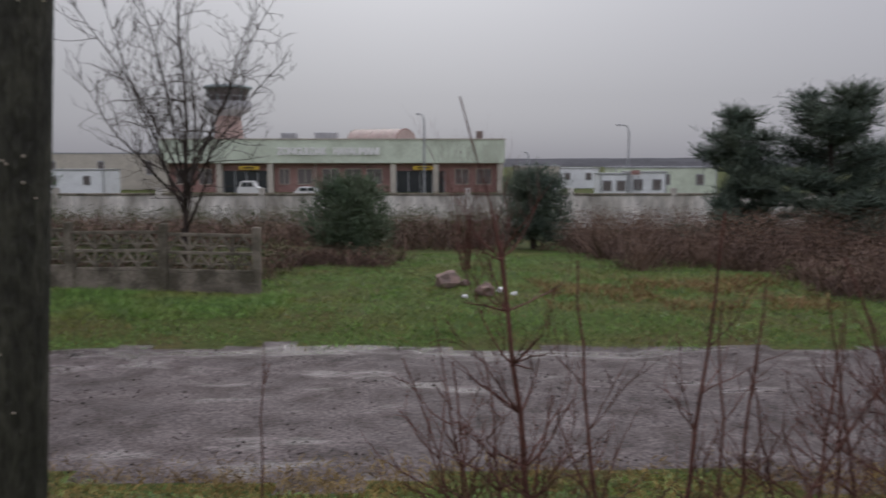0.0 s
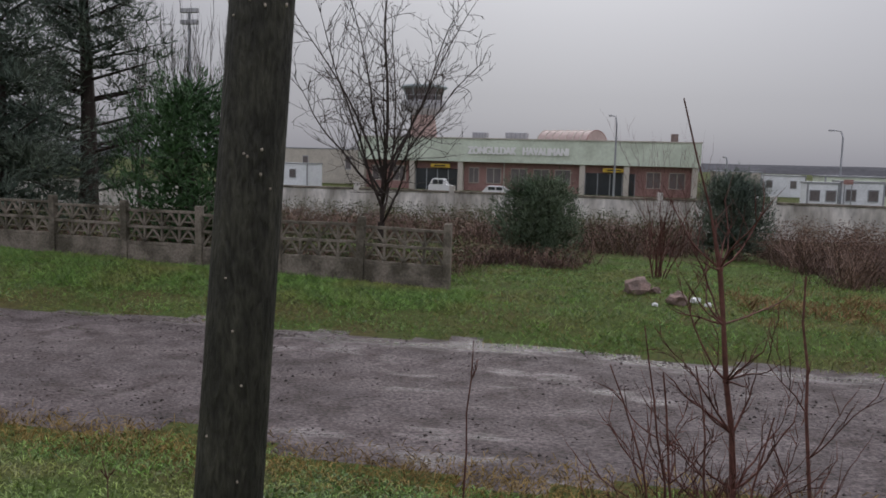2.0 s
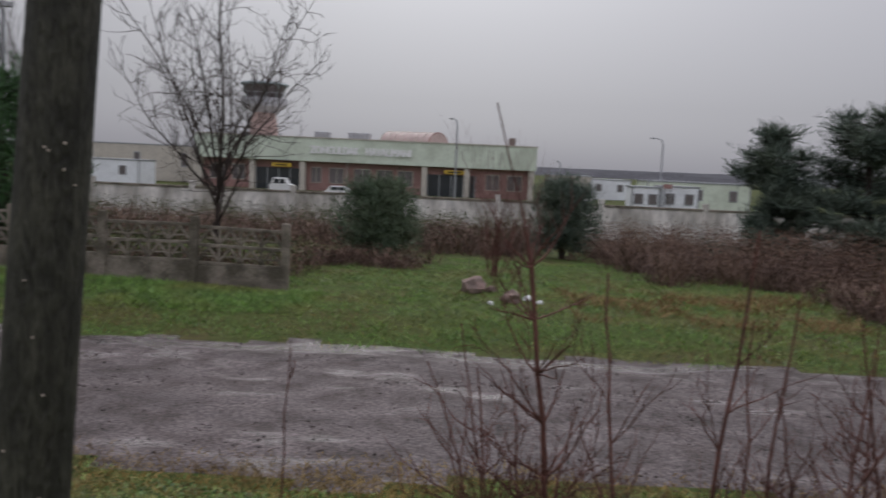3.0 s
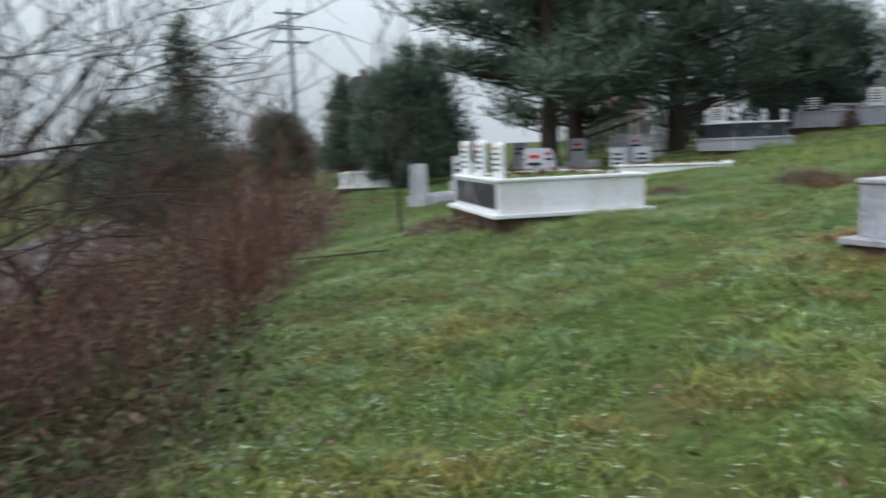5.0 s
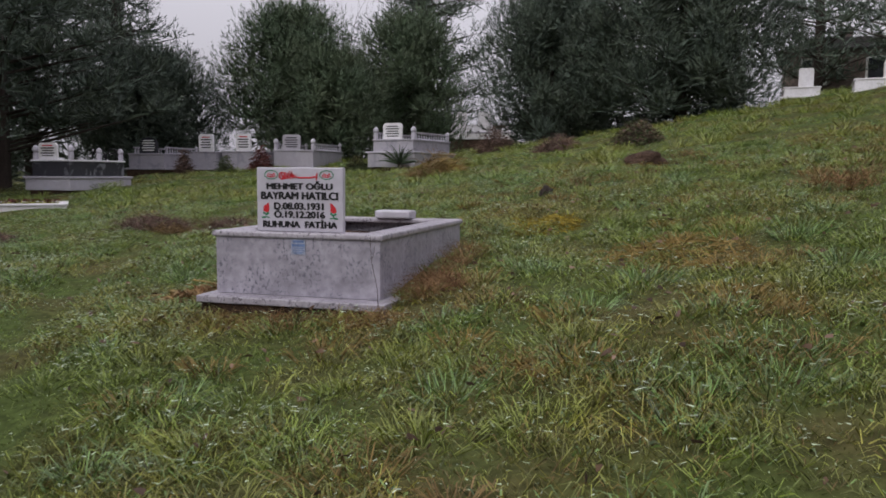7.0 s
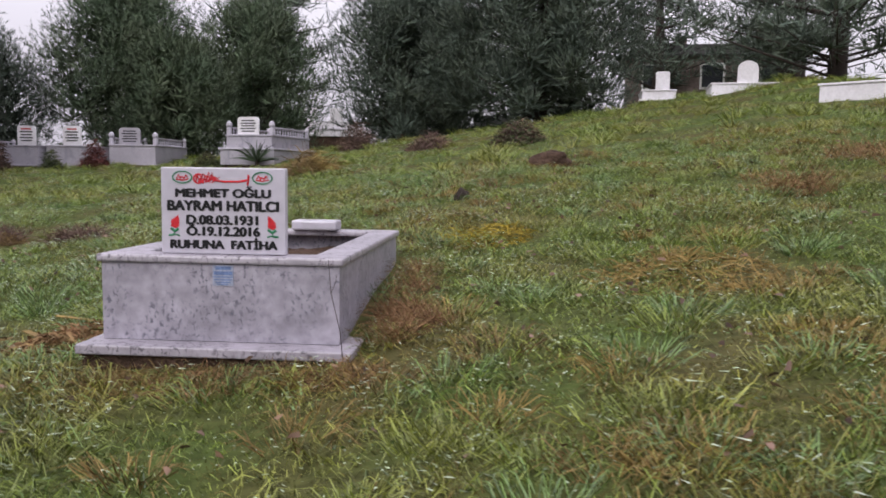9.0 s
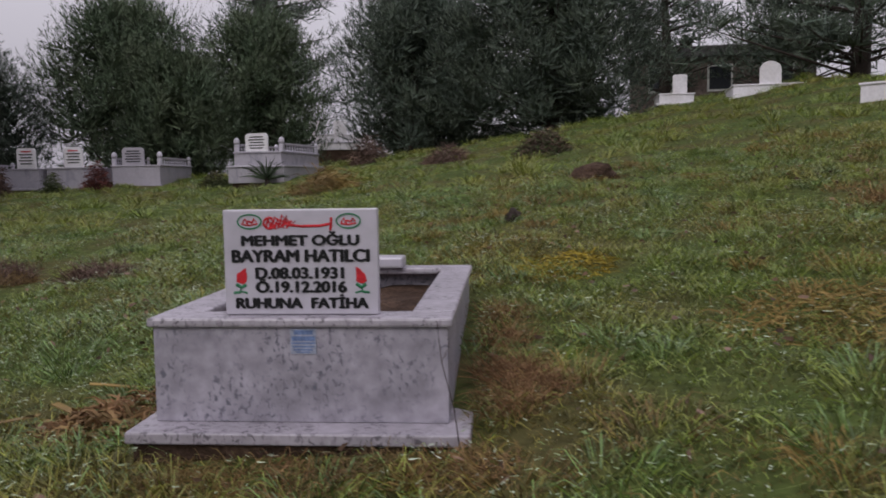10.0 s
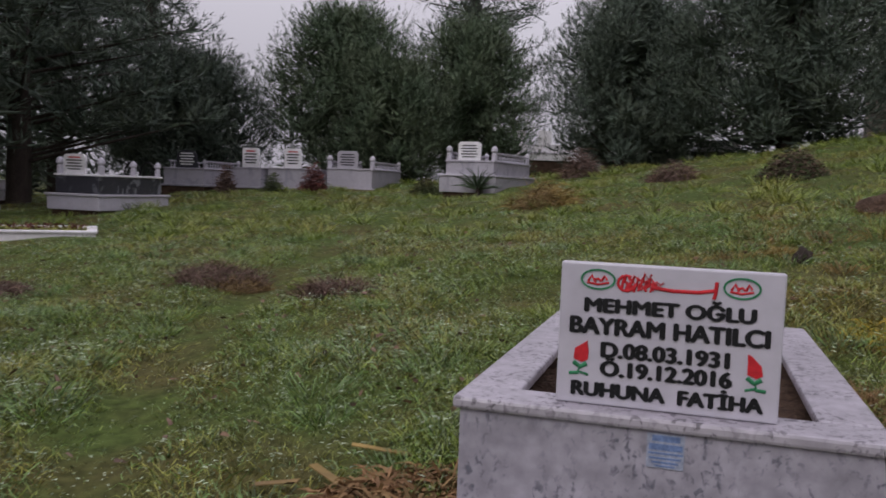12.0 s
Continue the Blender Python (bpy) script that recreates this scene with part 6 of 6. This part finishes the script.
def fallen_leaves():
    rng = np.random.default_rng(33)
    n = 1500
    x, y = rng.uniform(-7, 7, n), rng.uniform(-5, 9, n)
    ok = clear(x, y)
    x, y = x[ok], y[ok]
    d = rng.normal(0, 1, (len(x), 3)) * np.array([1, 1, 0.3])
    me = blades("fallen_leaves", np.stack([x, y, height(x, y) + rng.uniform(0.03, 0.09, len(x))], 1), d, rng.uniform(0.03, 0.06, len(x)), np.full(len(x), 0.012), 0.3, rng=rng)
    tagged(part("fallen_leaves", me, DEAD_LEAF), "scattered brown fallen leaves in the grass", "leaves", kind="stuff")


fallen_leaves()


def grass_a(name, n, a0, a1, b0, b1, length, width, mat, seed, dens, label, simple=False):
    rng = np.random.default_rng(seed)
    a, b = rng.uniform(a0, a1, n), rng.uniform(b0, b1, n)
    ok = rng.random(n) < dens(a, b)
    a, b = a[ok], b[ok]
    x, y = spot(a, b)
    n = len(a)
    d = rng.normal(0, 0.6, (n, 3))
    d[:, 2] = 1
    patch = 0.7 + 0.6 * (0.5 + 0.5 * np.sin(a * 1.9 + 1.3 * np.sin(b * 1.1)) * np.sin(b * 2.1 + a * 0.6))
    me = blades(name, np.stack([x, y, height(x, y) - 0.01], 1), d, rng.uniform(0.5, 1.3, n) * length * patch, width * rng.uniform(0.7, 1.2, n), 0.8, rng=rng, simple=simple)
    return tagged(part(name, me, mat), label, "grass", kind="stuff")


grass_a("grass_blades", 190000, -15, 15, 10.7, 24, 0.11, 0.0055, LUSH, 11, lambda a, b: np.clip(1.3 - (b - 11) / 16, 0.3, 1) * (b > 10.95 + 0.22 * np.sin(a * 1.7) + 0.1 * np.sin(a * 5) + 0.16 * np.sin(a * 23 + b * 9) * np.sin(a * 37)), "green winter grass of the far verge", simple=True)
grass_a("grass_blades", 40000, -15, 15, 10.7, 20, 0.10, 0.005, GRASS_DRY, 12, lambda a, b: 0.35 + 0.65 * (np.sin(a * 1.1 + 1) * np.sin(b * 1.3) > 0.2) * (b > 10.9), "dead grass of the far verge", simple=True)
grass_a("grass_blades", 30000, -15, -2.5, 12.2, 14.3, 0.15, 0.006, LUSH, 13, lambda a, b: 0.9 + 0 * a, "longer grass along the concrete fence", simple=True)
grass_a("grass_blades", 55000, -5, 7, 2.6, 6.6, 0.09, 0.004, LUSH, 14, lambda a, b: (b < 6.0 + 0.25 * np.sin(a * 1.3) + 0.1 * np.sin(a * 4)) * 1.0, "green grass of the near verge")
grass_a("grass_blades", 22000, -6, 7, 5.3, 6.7, 0.11, 0.004, GRASS_DRY, 15, lambda a, b: np.exp(-((b - 6.0) / 0.4) ** 2), "dead brown grass at the road's edge")


grass_a("weed_leaves", 26000, -2.6, 2.0, 4.4, 6.0, 0.05, 0.010, GRASS_BLUE, 16, lambda a, b: (b < 5.75 + 0.2 * np.sin(a * 2.1)) * 1.0, "low grey-green clover leaves at the road's edge")
grass_a("weed_leaves", 30000, -14, 14, 11.0, 19, 0.09, 0.012, GRASS_BLUE, 18, lambda a, b: 1.0 * (np.sin(a * 2.3 + 1.1 * np.sin(b * 1.7)) * np.sin(b * 2.9 + a * 0.7) > 0.05), "pale broad leaves of weeds on the far verge", True)
grass_a("grass_tufts", 26000, -14, 14, 11.3, 20, 0.24, 0.0065, LUSH, 20, lambda a, b: 1.0 * (np.sin(a * 3.1 + 1.3 * np.sin(b * 2.1)) * np.sin(b * 3.7 - a * 1.3) > 0.45), "longer green clumps on the far verge", True)
grass_a("dead_stalks", 3500, 1.8, 6.5, 12.6, 16.5, 0.3, 0.006, RUST, 17, lambda a, b: 0.9 * (np.sin(a * 1.7) * np.sin(b * 2.3 + a) > -0.1), "flattened dead stalks on the far verge")


# ---- stones and mud on the road ----
def road_stones():
    rng = np.random.default_rng(19)
    n = 14000
    a, b = rng.uniform(-12, 12, n), rng.uniform(6.2, 11.0, n)
    # clods thrown together in streaks along the wheel tracks
    k = rng.integers(0, 70, n // 2)
    ca, cb = rng.uniform(-10, 10, 70), rng.choice([6.6, 7.4, 8.5, 9.4, 10.5], 70) + rng.normal(0, 0.25, 70)
    a[:n // 2], b[:n // 2] = ca[k] + rng.normal(0, 0.55, n // 2), cb[k] + rng.normal(0, 0.07, n // 2)
    x, y = spot(a, b)
    s = 0.005 + 0.022 * rng.random(n) ** 5
    z = height(x, y) + s * 0.05
    base = np.array([[1, 0, 0], [-0.5, 0.87, 0], [-0.5, -0.87, 0], [0.1, 0.1, 0.7], [0, 0, -0.6]])
    t = rng.random(n) * math.tau
    c, q = np.cos(t)[:, None], np.sin(t)[:, None]
    k = base[None] * rng.uniform(0.7, 1.3, (n, 5, 1))
    vx, vy = k[:, :, 0] * c - k[:, :, 1] * q, k[:, :, 0] * q + k[:, :, 1] * c
    vs = np.stack([vx, vy * rng.uniform(0.5, 1, (n, 1)), k[:, :, 2]], -1) * s[:, None, None] + np.stack([x, y, z], 1)[:, None, :]
    f = np.array([[0, 1, 3], [1, 2, 3], [2, 0, 3], [1, 0, 4], [2, 1, 4], [0, 2, 4]])
    fs = (np.arange(n)[:, None, None] * 5 + f[None]).reshape(-1, 3)
    tagged(part("road_gravel", np_mesh("road_gravel", vs.reshape(-1, 3), fs), GRAVEL), "small stones and clods lying on the muddy road", "gravel", kind="stuff")


GRAVEL = material("road_gravel", (0.085, 0.066, 0.064), 0.7, 0.3, 3.0, 30.0, 0.2, second=(0.045, 0.035, 0.033), island=0.6)
road_stones()
